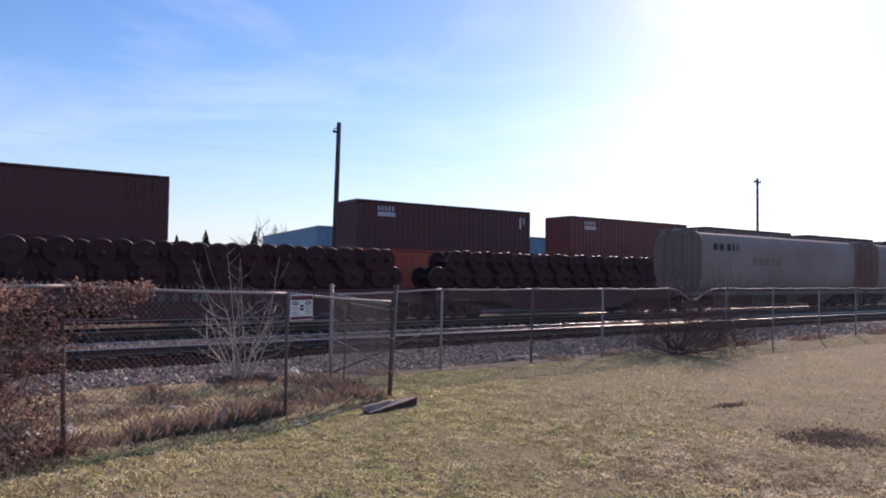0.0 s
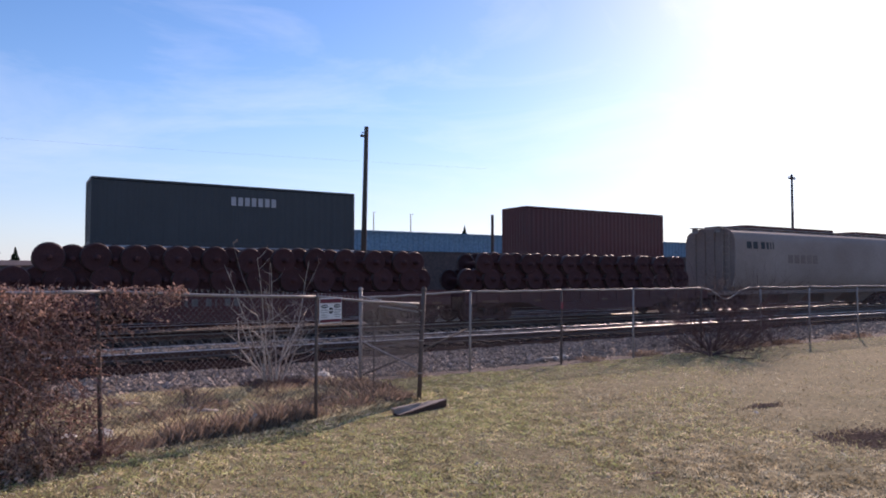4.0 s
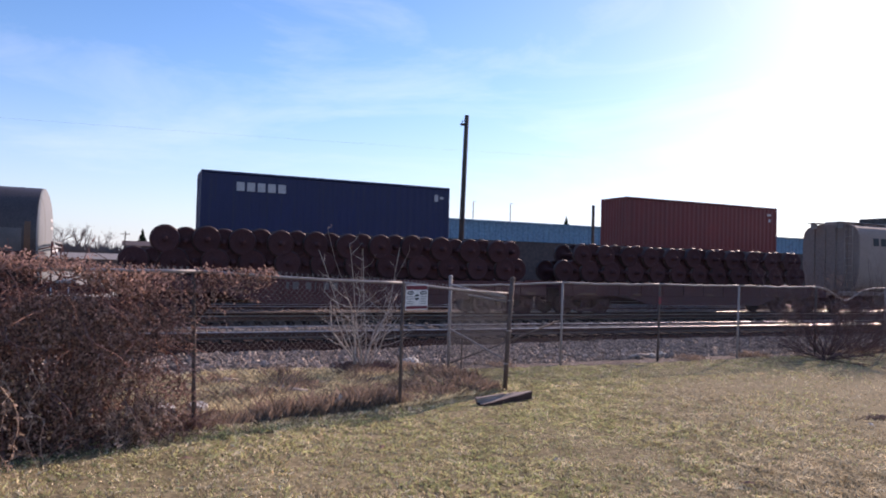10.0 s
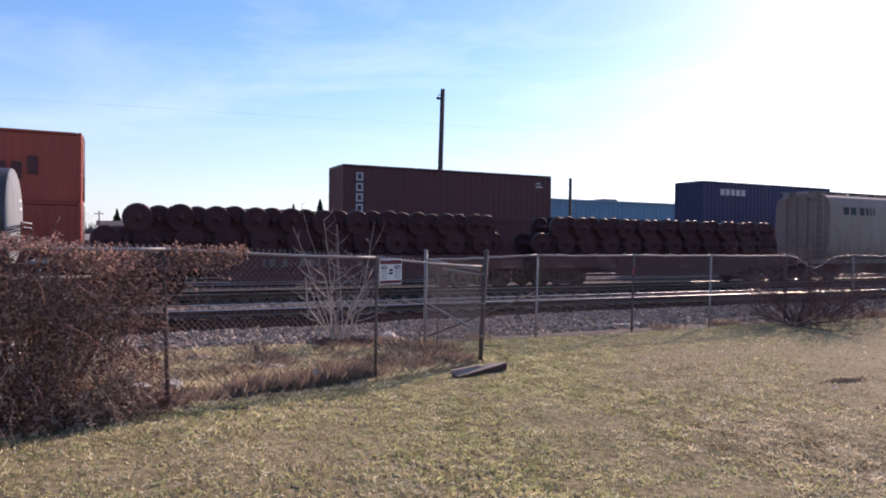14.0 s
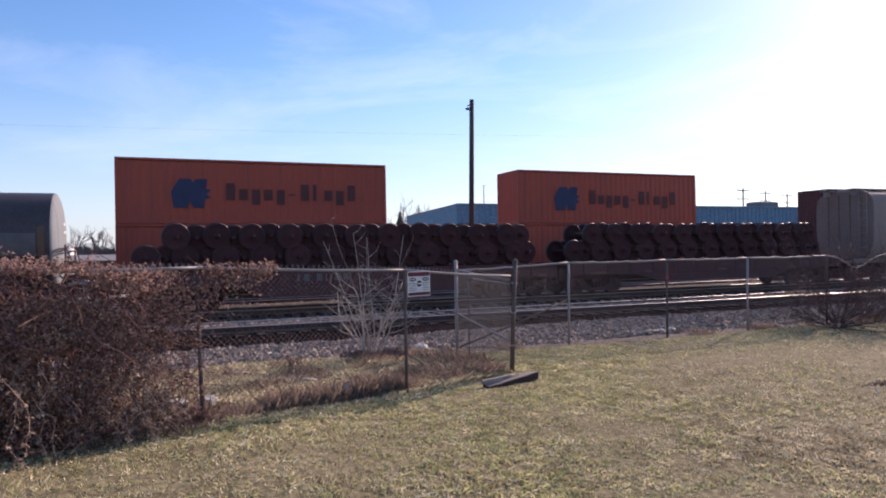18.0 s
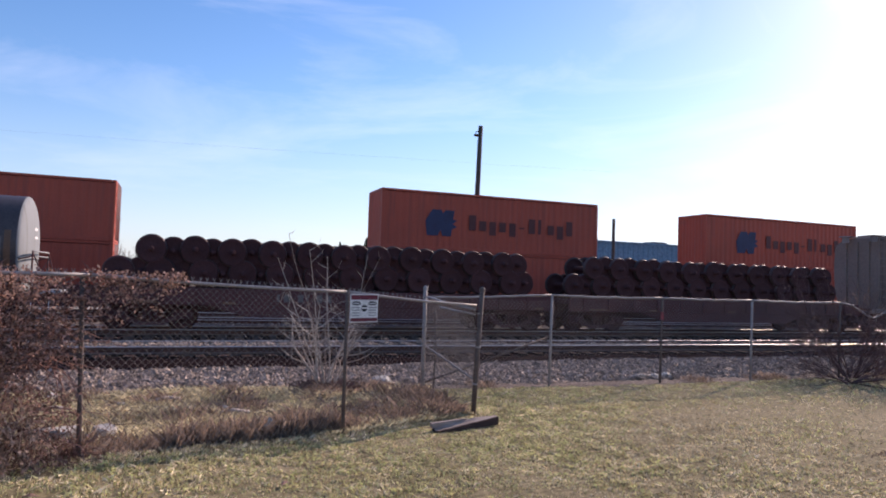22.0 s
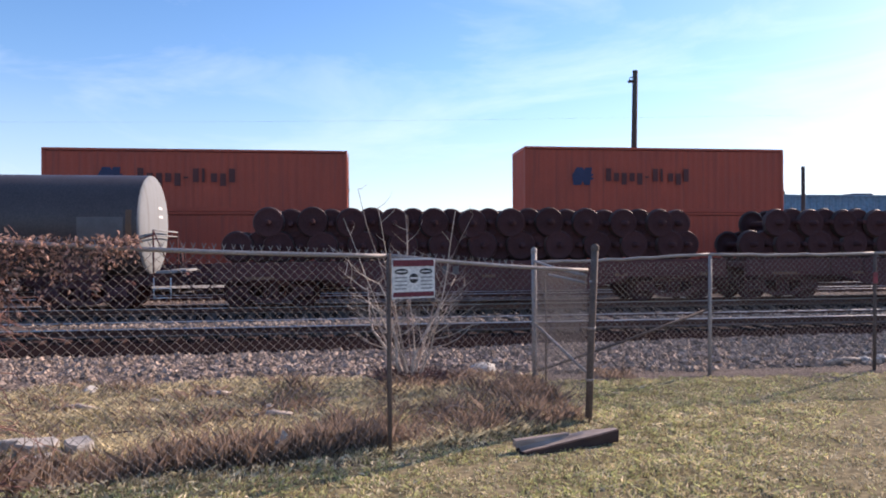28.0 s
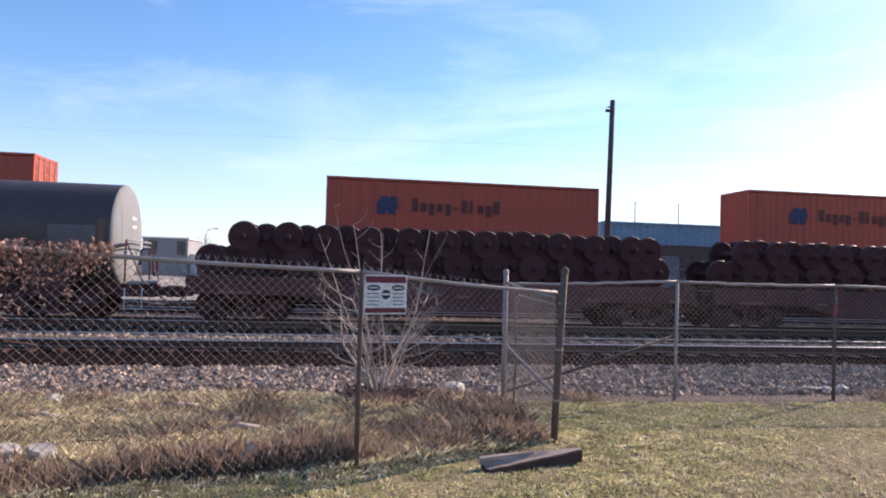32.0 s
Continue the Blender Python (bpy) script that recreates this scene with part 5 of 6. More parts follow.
wood_pole(15.25, 38.0, 11.35, 0.17, 0.13, (), "tall dark weathered wooden pole leaning slightly", 0.24, True)
wood_pole(26.0, 39.8, 6.75, 0.12, 0.10, (), "short dark wooden post behind the train")
wood_pole(65.6, 42.0, 12.95, 0.15, 0.11, ((12.45, 0.62),), "distant wooden utility pole with a crossarm")
for k in range(3):
    q = 0.664 + 0.05 * k
    wood_pole(-2.1 + (154.8 + 8.5 * k) * q, 1.1 + 148.9 * q, 2.4 + (16.3 - 0.7 * k) * q, 0.16, 0.12, ((1.9 + (16.3 - 0.7 * k) * q, 1.5), (0.3 + (16.3 - 0.7 * k) * q, 1.5)), "far wooden power pole with two crossarms")


wood_pole(-4.8, 149.0, 7.3, 0.14, 0.10, ((6.6, 0.8),), "distant wooden pole with one short crossarm")


def limbs(s, p, d, length, radius, depth, r, spread=0.5, bend=0.25, up=0.1):
    """A bare branch that forks; d is its heading."""
    pts, rad = [tuple(p)], [radius]
    n = 4
    for i in range(n):
        d = (d + Vector((r.gauss(0, bend), r.gauss(0, bend), r.gauss(0, bend) + up)) * 0.35).normalized()
        p = p + d * (length / n)
        pts.append(tuple(p))
        rad.append(radius * (1 - 0.42 * (i + 1) / n))
    s.tube(pts, rad, 5 if depth > 1 else 4, False)
    if depth <= 0:
        return
    for k in range(r.choice((2, 3, 3))):
        i = r.randint(2, n)
        nd = (d + Vector((r.gauss(0, spread), r.gauss(0, spread), r.gauss(0, spread * 0.6) + 0.15))).normalized()
        limbs(s, Vector(pts[i]), nd, length * r.uniform(0.5, 0.8), rad[i] * 0.8, depth - 1, r, spread, bend, up)


def bare_tree(x, y, height, seed, mat, label, z=-0.4):
    r = random.Random(seed)
    t = thing("bare_tree", label, "tree", pose(x, y, z), "bare trees behind the railway")
    trunk = Shape().tube([(0, 0, 0), (0.1, 0, height * 0.18), (0.15, 0.05, height * 0.36)], [height * 0.017, height * 0.014, height * 0.012], 8)
    part("trunk", trunk, mat, t)
    crown = Shape()
    for k in range(6):
        a = r.uniform(0, 6.28)
        d = Vector((math.cos(a) * 0.6, math.sin(a) * 0.6, 1)).normalized()
        limbs(crown, Vector((0.12, 0.04, height * r.uniform(0.22, 0.36))), d, height * 0.3, height * 0.012, 3, r, 0.55)
    part("crown", crown, mat, t, "bare forked branches")
    return t


for k, (x, y, h) in enumerate(((34.5, 104.0, 12.0), (38.3, 105.0, 12.0), (44.5, 104.0, 11.0), (-17.5, 160.0, 9.6), (-13.5, 161.0, 10.6), (-9.5, 163.0, 8.6), (63.0, 110.0, 11.0), (72.0, 112.0, 10.0), (-26.0, 162.0, 9.0))):
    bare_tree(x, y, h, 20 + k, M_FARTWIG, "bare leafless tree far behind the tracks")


def conifer(x, y, height, seed):
    r = random.Random(seed)
    t = thing("conifer", "small dark green spruce tree in the distance", "tree", pose(x, y, -0.4), "distant spruces")
    part("trunk", Shape().tube([(0, 0, 0), (0, 0, height)], [height * 0.02, height * 0.004], 6), M_TWIG, t)
    s = Shape()
    for i in range(620):
        u = r.random() ** 0.9
        z = height * (0.1 + 0.9 * u)
        reach = height * 0.34 * (1 - u) + 0.12
        a = r.uniform(0, 6.283)
        q = reach * r.uniform(0.35, 1.1)
        w = 0.10 * height * (1.1 - u) * 0.5
        c, d = math.cos(a), math.sin(a)
        tip = (c * q, d * q, z - q * 0.25)
        s.add([(c * q * 0.3 - d * w, d * q * 0.3 + c * w, z), (c * q * 0.3 + d * w, d * q * 0.3 - c * w, z + 0.05), tip, (c * q * 0.6, d * q * 0.6, z + height * 0.03)], [(0, 1, 2), (0, 3, 2), (1, 3, 2)])
    part("crown", s, M_NEEDLE, t)
    return t


for k, (x, y, h) in enumerate(((25.8, 120.0, 8.3), (30.5, 120.0, 9.3), (38.6, 119.0, 9.4), (133.5, 204.0, 20.3), (-1.7, 163.0, 8.2))):
    conifer(x, y, h, 40 + k)


def far_woods():
    """A low uneven line of winter woods on the horizon."""
    r = random.Random(9)
    s = Shape()
    for k in range(900):
        a = radians(r.uniform(-8, 172))
        d = r.uniform(520, 640)
        x, y = d * math.cos(a), d * math.sin(a)
        h = r.uniform(5, 11)
        for j in range(3):
            ox, w = r.uniform(-5, 5), r.uniform(1.5, 4)
            s.add([(x + ox - w, y, -0.5), (x + ox + w, y, -0.5), (x + ox + w * 0.7, y + 1, h * 0.7), (x + ox + r.uniform(-1, 1), y, h * r.uniform(0.8, 1.1)), (x + ox - w * 0.8, y - 1, h * 0.6)], [(0, 1, 2, 3, 4)])
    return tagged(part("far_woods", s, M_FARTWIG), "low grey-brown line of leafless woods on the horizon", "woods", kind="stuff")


far_woods()


def thicket():
    """A grey-brown band of leafless scrub behind the low shed."""
    r = random.Random(14)
    s = Shape()
    for k in range(260):
        x, y = r.uniform(-26, -5.5), r.uniform(146, 156)
        h = r.uniform(3.2, 5.0)
        for j in range(4):
            ox, oy = r.gauss(0, 0.5), r.gauss(0, 0.3)
            s.tube([(x, y, -0.4), (x + ox * 0.5, y, h * 0.55), (x + ox, y + oy, h * r.uniform(0.8, 1.0))], [0.07, 0.05, 0.025], 3, False)
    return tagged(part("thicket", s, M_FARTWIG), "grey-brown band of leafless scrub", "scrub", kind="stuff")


thicket()


def wires():
    for z0, z1, y in ((11.2, 13.4, 60.0),):
        n = 12
        pts = [(-70 + 110 * j / n, y, z0 + (z1 - z0) * j / n - 0.5 * math.sin(math.pi * j / n)) for j in range(n + 1)]
        tagged(part("overhead_wire", Shape().tube(pts, 0.0035, 4, False), M_GREYPANEL), "thin slack overhead wire strung across the sky", "wire", "overhead wires")


wires()


def street_lamp():
    p = thing("street_lamp", "distant grey street lamp with a curved arm", "lamp", pose(-20.6, 130.0, -0.4))
    part("mast", Shape().tube([(0, 0, 0), (0, 0, 7.2), (0.25, 0, 8.1), (0.9, 0, 8.4), (1.5, 0, 8.45)], [0.1, 0.07, 0.06, 0.05, 0.05], 8), M_GALV, p)
    part("head", Shape().box(1.4, 2.1, -0.15, 0.15, 8.36, 8.52, 0.04), M_GALV, p)


street_lamp()


# ---- plants and loose things on the near side ----
def blades(name, spots, count, low, high, width, mat, label, lean=0.5, seed=1, kind="stuff"):
    r = random.Random(seed)
    s = Shape()
    for _ in range(count):
        q = spots(r)
        if q is None:
            continue
        x, y, z, k = q
        h = r.uniform(low, high) * k
        a = r.uniform(0, 6.283)
        l = r.gauss(0, lean) * h
        w = width * r.uniform(0.6, 1.3)
        c, d = math.cos(a), math.sin(a)
        mx, my = math.cos(a + 1.3) * l, math.sin(a + 1.3) * l
        s.add([(x - c * w, y - d * w, z - 0.01), (x + c * w, y + d * w, z - 0.01), (x + mx * 0.35 + c * w * 0.7, y + my * 0.35 + d * w * 0.7, z + h * 0.6), (x + mx, y + my, z + h)], [(0, 1, 2), (0, 2, 3)])
    return tagged(part(name, s, mat), label, "grass", kind=kind)


def lawn_spot(r):
    x = r.triangular(-7.5, 17.0, 3.0) if r.random() < 0.86 else r.uniform(8, 29)
    y = 0.6 + 12.9 * r.random() ** 0.95
    if r.random() > min(1.0, (y - 0.6) / 2.6, (x + 7.5) / 2.5, (29.0 - x) / 8.0):
        return None
    if y > fence_y(x) + 0.05:
        return None
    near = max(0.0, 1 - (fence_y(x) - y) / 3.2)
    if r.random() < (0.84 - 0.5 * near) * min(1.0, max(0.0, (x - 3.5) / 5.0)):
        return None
    n = noise.noise((x * 0.6, y * 0.6, 5.0))
    c = noise.noise((x * 4.5, y * 4.5, 2.0)) + 0.6 * noise.noise((x * 11, y * 11, 7.0))
    if r.random() < 0.25 - 1.1 * c:
        return None
    return x, y, lawn_z(x, y), 0.75 + 0.5 * n + 0.3 * c


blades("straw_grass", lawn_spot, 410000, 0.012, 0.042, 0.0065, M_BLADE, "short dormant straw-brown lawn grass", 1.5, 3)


def green_spot(r):
    q = lawn_spot(r)
    if q is None:
        return None
    x, y, z, k = q
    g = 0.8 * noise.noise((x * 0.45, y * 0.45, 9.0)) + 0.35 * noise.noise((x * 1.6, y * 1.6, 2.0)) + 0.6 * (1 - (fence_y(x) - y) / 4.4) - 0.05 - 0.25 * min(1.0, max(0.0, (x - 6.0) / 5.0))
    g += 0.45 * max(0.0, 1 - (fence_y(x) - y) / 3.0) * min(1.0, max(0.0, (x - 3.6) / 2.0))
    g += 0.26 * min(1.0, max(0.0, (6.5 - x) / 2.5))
    shade = min(1.0, max(0.15, (fence_y(x) - y) / 0.7)) if x < 3.6 else 1.0
    return q if r.random() < (g + 0.5) * shade else None


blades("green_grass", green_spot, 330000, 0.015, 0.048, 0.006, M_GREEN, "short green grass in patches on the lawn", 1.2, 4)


def weed_spot(r):
    x = r.uniform(-4.0, 3.9)
    top = 13.95 + 0.35 * noise.noise((x, 0, 2))
    y = r.uniform(fence_y(x) - 0.05, top)
    n = noise.noise((x * 0.9, y * 0.9, 1.0))
    if r.random() > 1.15 - 0.8 * max(0.0, (y - 13.0) / 1.4) - 0.6 * min(1.0, max(0.0, (x - 1.2) / 0.8)):
        return None
    return x, y, bed_z(x, y), max(0.25, 0.7 + 0.8 * n)


def rim_spot(r):
    x = r.uniform(-1.5, 3.6)
    y = fence_y(x) + 0.10 + abs(r.gauss(0.12, 0.26))
    k = (0.85 + 0.45 * noise.noise((x * 1.8, 0.2, 5.0)) + (0.25 if x < 1.6 else -0.35)) * (0.45 + 0.55 * r.random())
    return x, y, bed_z(x, y), max(k, 0.2)


def brown_spot(r):
    x = r.uniform(-3.5, 3.75) if r.random() < 0.6 else r.uniform(1.4, 3.75)
    y = r.uniform(fence_y(x) + 0.05, 13.9)
    k = 0.7 + 0.9 * noise.noise((x * 1.4, y * 1.4, 6.0))
    return (x, y, bed_z(x, y), k) if k > 0.35 else None


def brush_spot(r):
    x, y = r.gauss(3.05, 0.3), r.gauss(12.35, 0.55)
    if x > 3.62 or y < fence_y(x) + 0.05 or y > 13.5:
        return None
    k = 0.75 + 0.7 * noise.noise((x * 1.7, y * 1.7, 3.0))
    return (x, y, bed_z(x, y), k) if k > 0.3 else None


blades("brush_clump", brush_spot, 3200, 0.06, 0.30, 0.0013, M_REDWEED, "clump of reddish dead brush by the end post", 0.45, 21)


def sprout_spot(r):
    x, y = r.gauss(2.9, 0.5), 0
    y = r.uniform(fence_y(x) + 0.1, 12.6)
    if r.random() < 0.35:
        x = r.uniform(-3, 3)
        y = r.uniform(fence_y(x) + 0.3, 13.4)
    k = 0.5 + noise.noise((x * 2, y * 2, 4.0))
    return (x, y, bed_z(x, y), k) if k > 0.4 and x < 3.7 else None


blades("brown_weeds", brown_spot, 25000, 0.04, 0.19, 0.0014, M_REDWEED, "withered brown weeds behind the fence", 0.6, 12)
blades("green_sprouts", sprout_spot, 20000, 0.03, 0.10, 0.005, M_GREEN, "low green weeds sprouting among the dead ones", 0.9, 13)
blades("dry_weeds", weed_spot, 125000, 0.03, 0.15, 0.0021, M_WEED, "dead straw-coloured weeds and grass behind the fence", 0.8, 5)
blades("rim_grass", rim_spot, 21000, 0.08, 0.33, 0.0012, M_REDWEED, "tall reddish-brown dead grass along the foot of the fence", 0.3, 8)


def fence_foot(r):
    x = r.uniform(3.7, 34)
    y = FENCE_Y + r.gauss(0.05, 0.16)
    if noise.noise((x * 0.8, 0.5, 7.0)) < 0.08:
        return None
    return x, y, 0.0, 0.6 + 0.5 * noise.noise((x * 1.7, 1.0, 3.0))


blades("fence_weeds", fence_foot, 15000, 0.04, 0.24, 0.0018, M_REDWEED, "dead weeds growing along the foot of the fence", 0.5, 6)


def hedge():
    """A fence overgrown with dead vines: a mat of stems and curled leaves."""
    h = thing("overgrown_hedge", "dense tangle of dead brown vines grown over the fence", "hedge")
    r = random.Random(11)
    d = (NEAR_B - NEAR_A).normalized()
    nrm = Vector((d.y, -d.x))
    stems, leaves, inner, hanging = Shape(), Shape(), Shape(), Shape()
    def shape_at(u):
        """Half depth and height of the mass, u metres left of the open post."""
        full = min(1.0, max(0.0, (u + 0.1) / 1.1))
        return 0.06 + 0.22 * full + 0.14 * max(0.0, noise.noise((u * 1.1, 0, 1))) * full, (1.82 + 0.17 * min(1.0, max(0.0, u) / 2.0)) + 0.08 * noise.noise((u * 1.3, 2, 1))
    def put(u, side, z):
        p = NEAR_A - d * u + nrm * side
        return Vector((p.x, p.y, z))
    for _ in range(3600):
        u = r.uniform(0.05, 10.5)
        depth, top = shape_at(u)
        side = r.uniform(-0.8, depth)
        z = top * r.random() ** 0.7
        p = put(u, side, z)
        pts = [p]
        q = Vector((r.gauss(0, 1), r.gauss(0, 1) , r.gauss(-0.3, 0.8))).normalized()
        for i in range(4):
            q = (q + Vector((r.gauss(0, 0.5), r.gauss(0, 0.5), r.gauss(-0.25, 0.4)))).normalized()
            p = p + q * r.uniform(0.08, 0.2)
            p.z = max(p.z, 0.14)
            pts.append(p.copy())
        stems.tube(pts, [0.006, 0.006, 0.005, 0.004, 0.003], 3, False)
    for _ in range(105000):
        u = r.uniform(0.05, 10.5) if r.random() < 0.986 else 0.25 - 1.2 * r.random() ** 1.4
        if u < 0.05:
            side, z = r.gauss(0, 0.07), 1.93 - abs(r.gauss(0, 0.07 + 0.22 * max(0.0, 1 + u))) + 0.06 * r.random()
        else:
            depth, top = shape_at(u)
            a = r.random()
            z = top * (r.random() ** 0.75)
            bulge = depth * (1.0 - 0.25 * (z / top) ** 2)
            side = bulge + 0.03 - abs(r.gauss(0, 0.12)) if a < 0.75 else r.uniform(-0.9, bulge)
            if a > 0.9:
                z = top + abs(r.gauss(0, 0.05))
            low = max(0.0, 1 - z / top)
            if noise.noise((u * 1.6, z * 2.0, 4.0)) < -0.30 + 0.22 * low or r.random() > 0.16 + 0.84 * u / 1.3:
                continue
        p = put(u, side, max(z, 0.14))
        w, l = r.uniform(0.006, 0.018), r.uniform(0.024, 0.062)
        q = Vector((r.gauss(0, 1), r.gauss(0, 1), r.gauss(-0.6, 0.8))).normalized()
        s = q.cross(Vector((r.gauss(0, 1), r.gauss(0, 1), r.gauss(0, 1)))).normalized() * w
        m = p + q * l * 0.5 + q.cross(s).normalized() * 0.012
        leaves.add([tuple(p), tuple(m + s), tuple(p + q * l), tuple(m - s)], [(0, 1, 2), (0, 2, 3)])
    # shaded litter of leaves deep in the foot of the mass
    for _ in range(16000):
        u = 0.75 + 9.7 * r.random() ** 1.3
        p = put(u, r.uniform(-0.75, 0.06), r.uniform(0.1, 1.15) * min(1.0, (u - 0.4) / 0.9))
        q = Vector((r.gauss(0, 1), r.gauss(0, 1), r.gauss(-0.4, 0.8))).normalized()
        s = q.cross(Vector((r.gauss(0, 1), r.gauss(0, 1), r.gauss(0, 1)))).normalized() * r.uniform(0.008, 0.018)
        l = r.uniform(0.03, 0.065)
        leaves.add([tuple(p), tuple(p + q * l * 0.5 + s), tuple(p + q * l), tuple(p + q * l * 0.5 - s)], [(0, 1, 2), (0, 2, 3)])
    # loose stems arching out at the foot, by the open post
    for _ in range(90):
        u = r.uniform(0.0, 1.3)
        p = put(u, r.uniform(-0.1, 0.2), 0.1)
        q = Vector((r.gauss(0.2, 0.5), r.gauss(-0.2, 0.4), r.uniform(0.5, 1.2))).normalized()
        pts = [p]
        for i in range(6):
            p = p + q * r.uniform(0.06, 0.13)
            q = (q + Vector((r.gauss(0, 0.25), r.gauss(0, 0.25), -0.24))).normalized()
            p.z = max(p.z, 0.12)
            pts.append(p.copy())
        stems.tube(pts, [0.006, 0.006, 0.005, 0.005, 0.004, 0.004, 0.003], 3, False)
    # strands that hang down the face to the grass
    for _ in range(330):
        u = r.choice((0.7, 2.5, 2.9, 3.2, 4.6, 6.0)) + r.gauss(0, 0.17) if r.random() < 0.8 else r.uniform(0.9, 9)
        depth, top = shape_at(u)
        z = top * (r.uniform(0.3, 0.8) if u > 1.4 else r.uniform(0.2, 0.4))
        side = depth * 0.8 + r.uniform(-0.05, 0.08)
        pts = []
        while z > 0.12 and len(pts) < 14:
            pts.append(put(u, side, z))
            u += r.gauss(0, 0.06)
            side += r.gauss(0.045, 0.03)
            z -= r.uniform(0.07, 0.15)
        if len(pts) > 2:
            hanging.tube(pts, [0.0045 - 0.002 * i / len(pts) for i in range(len(pts))], 3, False)
            for p in pts[1:]:
                for _k in range(8):
                    q = Vector((r.gauss(0, 1), r.gauss(0, 1), r.gauss(-0.9, 0.5))).normalized()
                    s = q.cross(Vector((r.gauss(0, 1), r.gauss(0, 1), 0.3))).normalized() * r.uniform(0.006, 0.013)
                    l = r.uniform(0.03, 0.06)
                    o = p + q * 0.01
                    hanging.add([tuple(o), tuple(o + q * l * 0.5 + s), tuple(o + q * l), tuple(o + q * l * 0.5 - s)], [(0, 1, 2), (0, 2, 3)])
    # thick dark core of old stems
    for _ in range(700):
        u = r.uniform(0.9, 10.5)
        depth, top = shape_at(u)
        p = put(u, r.uniform(-0.75, 0.05), 0)
        q = put(max(u + r.gauss(0, 0.5), 0.5), r.uniform(-0.75, 0.1), top * r.uniform(0.6, 0.95))
        mid = (p + q) / 2 + Vector((r.gauss(0, 0.12), r.gauss(0, 0.12), 0))
        inner.tube([p, mid, q], [0.012, 0.009, 0.005], 4, False)
    tagged(part("vine_tangle", stems, M_VINESTEM, h, "thin tangled stems"), kind="stuff")
    tagged(part("vine_leaves", leaves, M_VINE, h, "curled dead leaves"), kind="stuff")
    tagged(part("hanging_vine", hanging, M_STRAND, h, "paler strands hanging down to the grass"), kind="stuff")
    tagged(part("woody_core", inner, M_VINESTEM, h), kind="stuff")
    return h


hedge()


def shrub(name, x, y, count, height, seed, mat, label, tilt=0.45, radius=0.014, depth=2, z=0.0, tall=0, bend=0.22, up=0.16, spread=0.34):
    r = random.Random(seed)
    t = thing(name, label, "shrub", pose(x, y, z))
    for k in range(count):
        s = Shape()
        a = 6.283 * k / count + r.uniform(-0.3, 0.3)
        d = Vector((math.cos(a) * tilt * r.uniform(0.3, 1.2), math.sin(a) * tilt * r.uniform(0.3, 1.2), 1)).normalized()
        limbs(s, Vector((math.cos(a) * 0.06, math.sin(a) * 0.06, -0.05)), d, height * r.uniform(0.4, 0.62), radius * r.uniform(0.7, 1.2), depth, r, spread, bend, up)
        part("branch", s, mat, t)
    for k in range(tall):
        s = Shape()
        d = Vector((r.uniform(-0.28, 0.28), r.uniform(-0.2, 0.2), 1)).normalized()
        limbs(s, Vector((r.uniform(-0.1, 0.1), r.uniform(-0.1, 0.1), 0)), d, height * r.uniform(1.05, 1.45), radius * 0.42, 1, r, 0.25, 0.2, 0.2)
        part("branch", s, mat, t)
    return t


def pale_shrub():
    """A many-stemmed shrub: stems lean out low and bend upwards, side shoots curve up from them, whips rise through the middle."""
    r = random.Random(63)
    t = thing("bare_shrub", "leafless pale grey shrub with many curving branches", "shrub", pose(1.98, 13.75, 0))
    def grow(p, d, steps, step, wander, lift):
        pts, dirs = [p], [d]
        for _ in range(steps):
            p = p + d * step * r.uniform(0.8, 1.2)
            d = (d + Vector((r.gauss(0, wander), r.gauss(0, wander), lift))).normalized()
            pts.append(p)
            dirs.append(d)
        return pts, dirs
    def shoots(s, pts, dirs, first, chance, low, high, thick, depth):
        for i in range(first, len(pts)):
            if r.random() > chance:
                continue
            side = r.choice((-1, 1))
            d = dirs[i]
            e = (Vector((d.x + side * r.uniform(0.5, 1.1), d.y + r.gauss(0, 0.5), r.uniform(0.15, 0.8)))).normalized()
            m = 6
            line, heads = grow(pts[i], e, m, r.uniform(low, high) / m, 0.14, 0.13)
            s.tube(line, [thick * (1 - 0.75 * j / m) for j in range(m + 1)], 4)
            if depth:
                shoots(s, line, heads, 2, 0.5, low * 0.4, high * 0.45, thick * 0.6, depth - 1)
    for k in range(8):
        s, fine = Shape(), Shape()
        a = 2.4 * k + r.uniform(-0.3, 0.3)
        lean = 0.2 + 0.85 * (k / 7) * r.uniform(0.75, 1.15)
        d = Vector((math.cos(a) * lean - 0.12, math.sin(a) * lean * 0.6, 1)).normalized()
        n = 10
        pts, dirs = grow(Vector((math.cos(a) * 0.045, math.sin(a) * 0.04, -0.04)), d, n, r.uniform(1.15, 1.75) / n, 0.13, 0.055)
        r0 = r.uniform(0.021, 0.031)
        s.tube(pts, [r0 * (1 - 0.72 * i / n) for i in range(n + 1)], 6)
        branch = part("branch", s, M_BARK, t)
        shoots(fine, pts, dirs, 4, 0.95, 0.35, 0.85, 0.009, 1)
        part("side_shoot", fine, M_SHOOT if k % 3 == 0 else M_BARK, branch, "fine upcurved side shoots")
    for k in range(7):
        s = Shape()
        u = -0.62 + 1.2 * k / 6
        d = Vector((u * 0.62, r.gauss(0, 0.06), 1)).normalized()
        pts, dirs = grow(Vector((u * 0.1, r.gauss(0, 0.04), -0.03)), d, 12, r.uniform(2.35, 3.0) / 12, 0.05, 0.022)
        s.tube(pts, [0.0135 - 0.0095 * i / 12 for i in range(13)], 5)
        shoots(s, pts, dirs, 5, 0.28, 0.15, 0.4, 0.005, 0)
        part("branch", s, M_SHOOT if k % 2 else M_BARK, t, "tall slender whip")
    return t


pale_shrub()


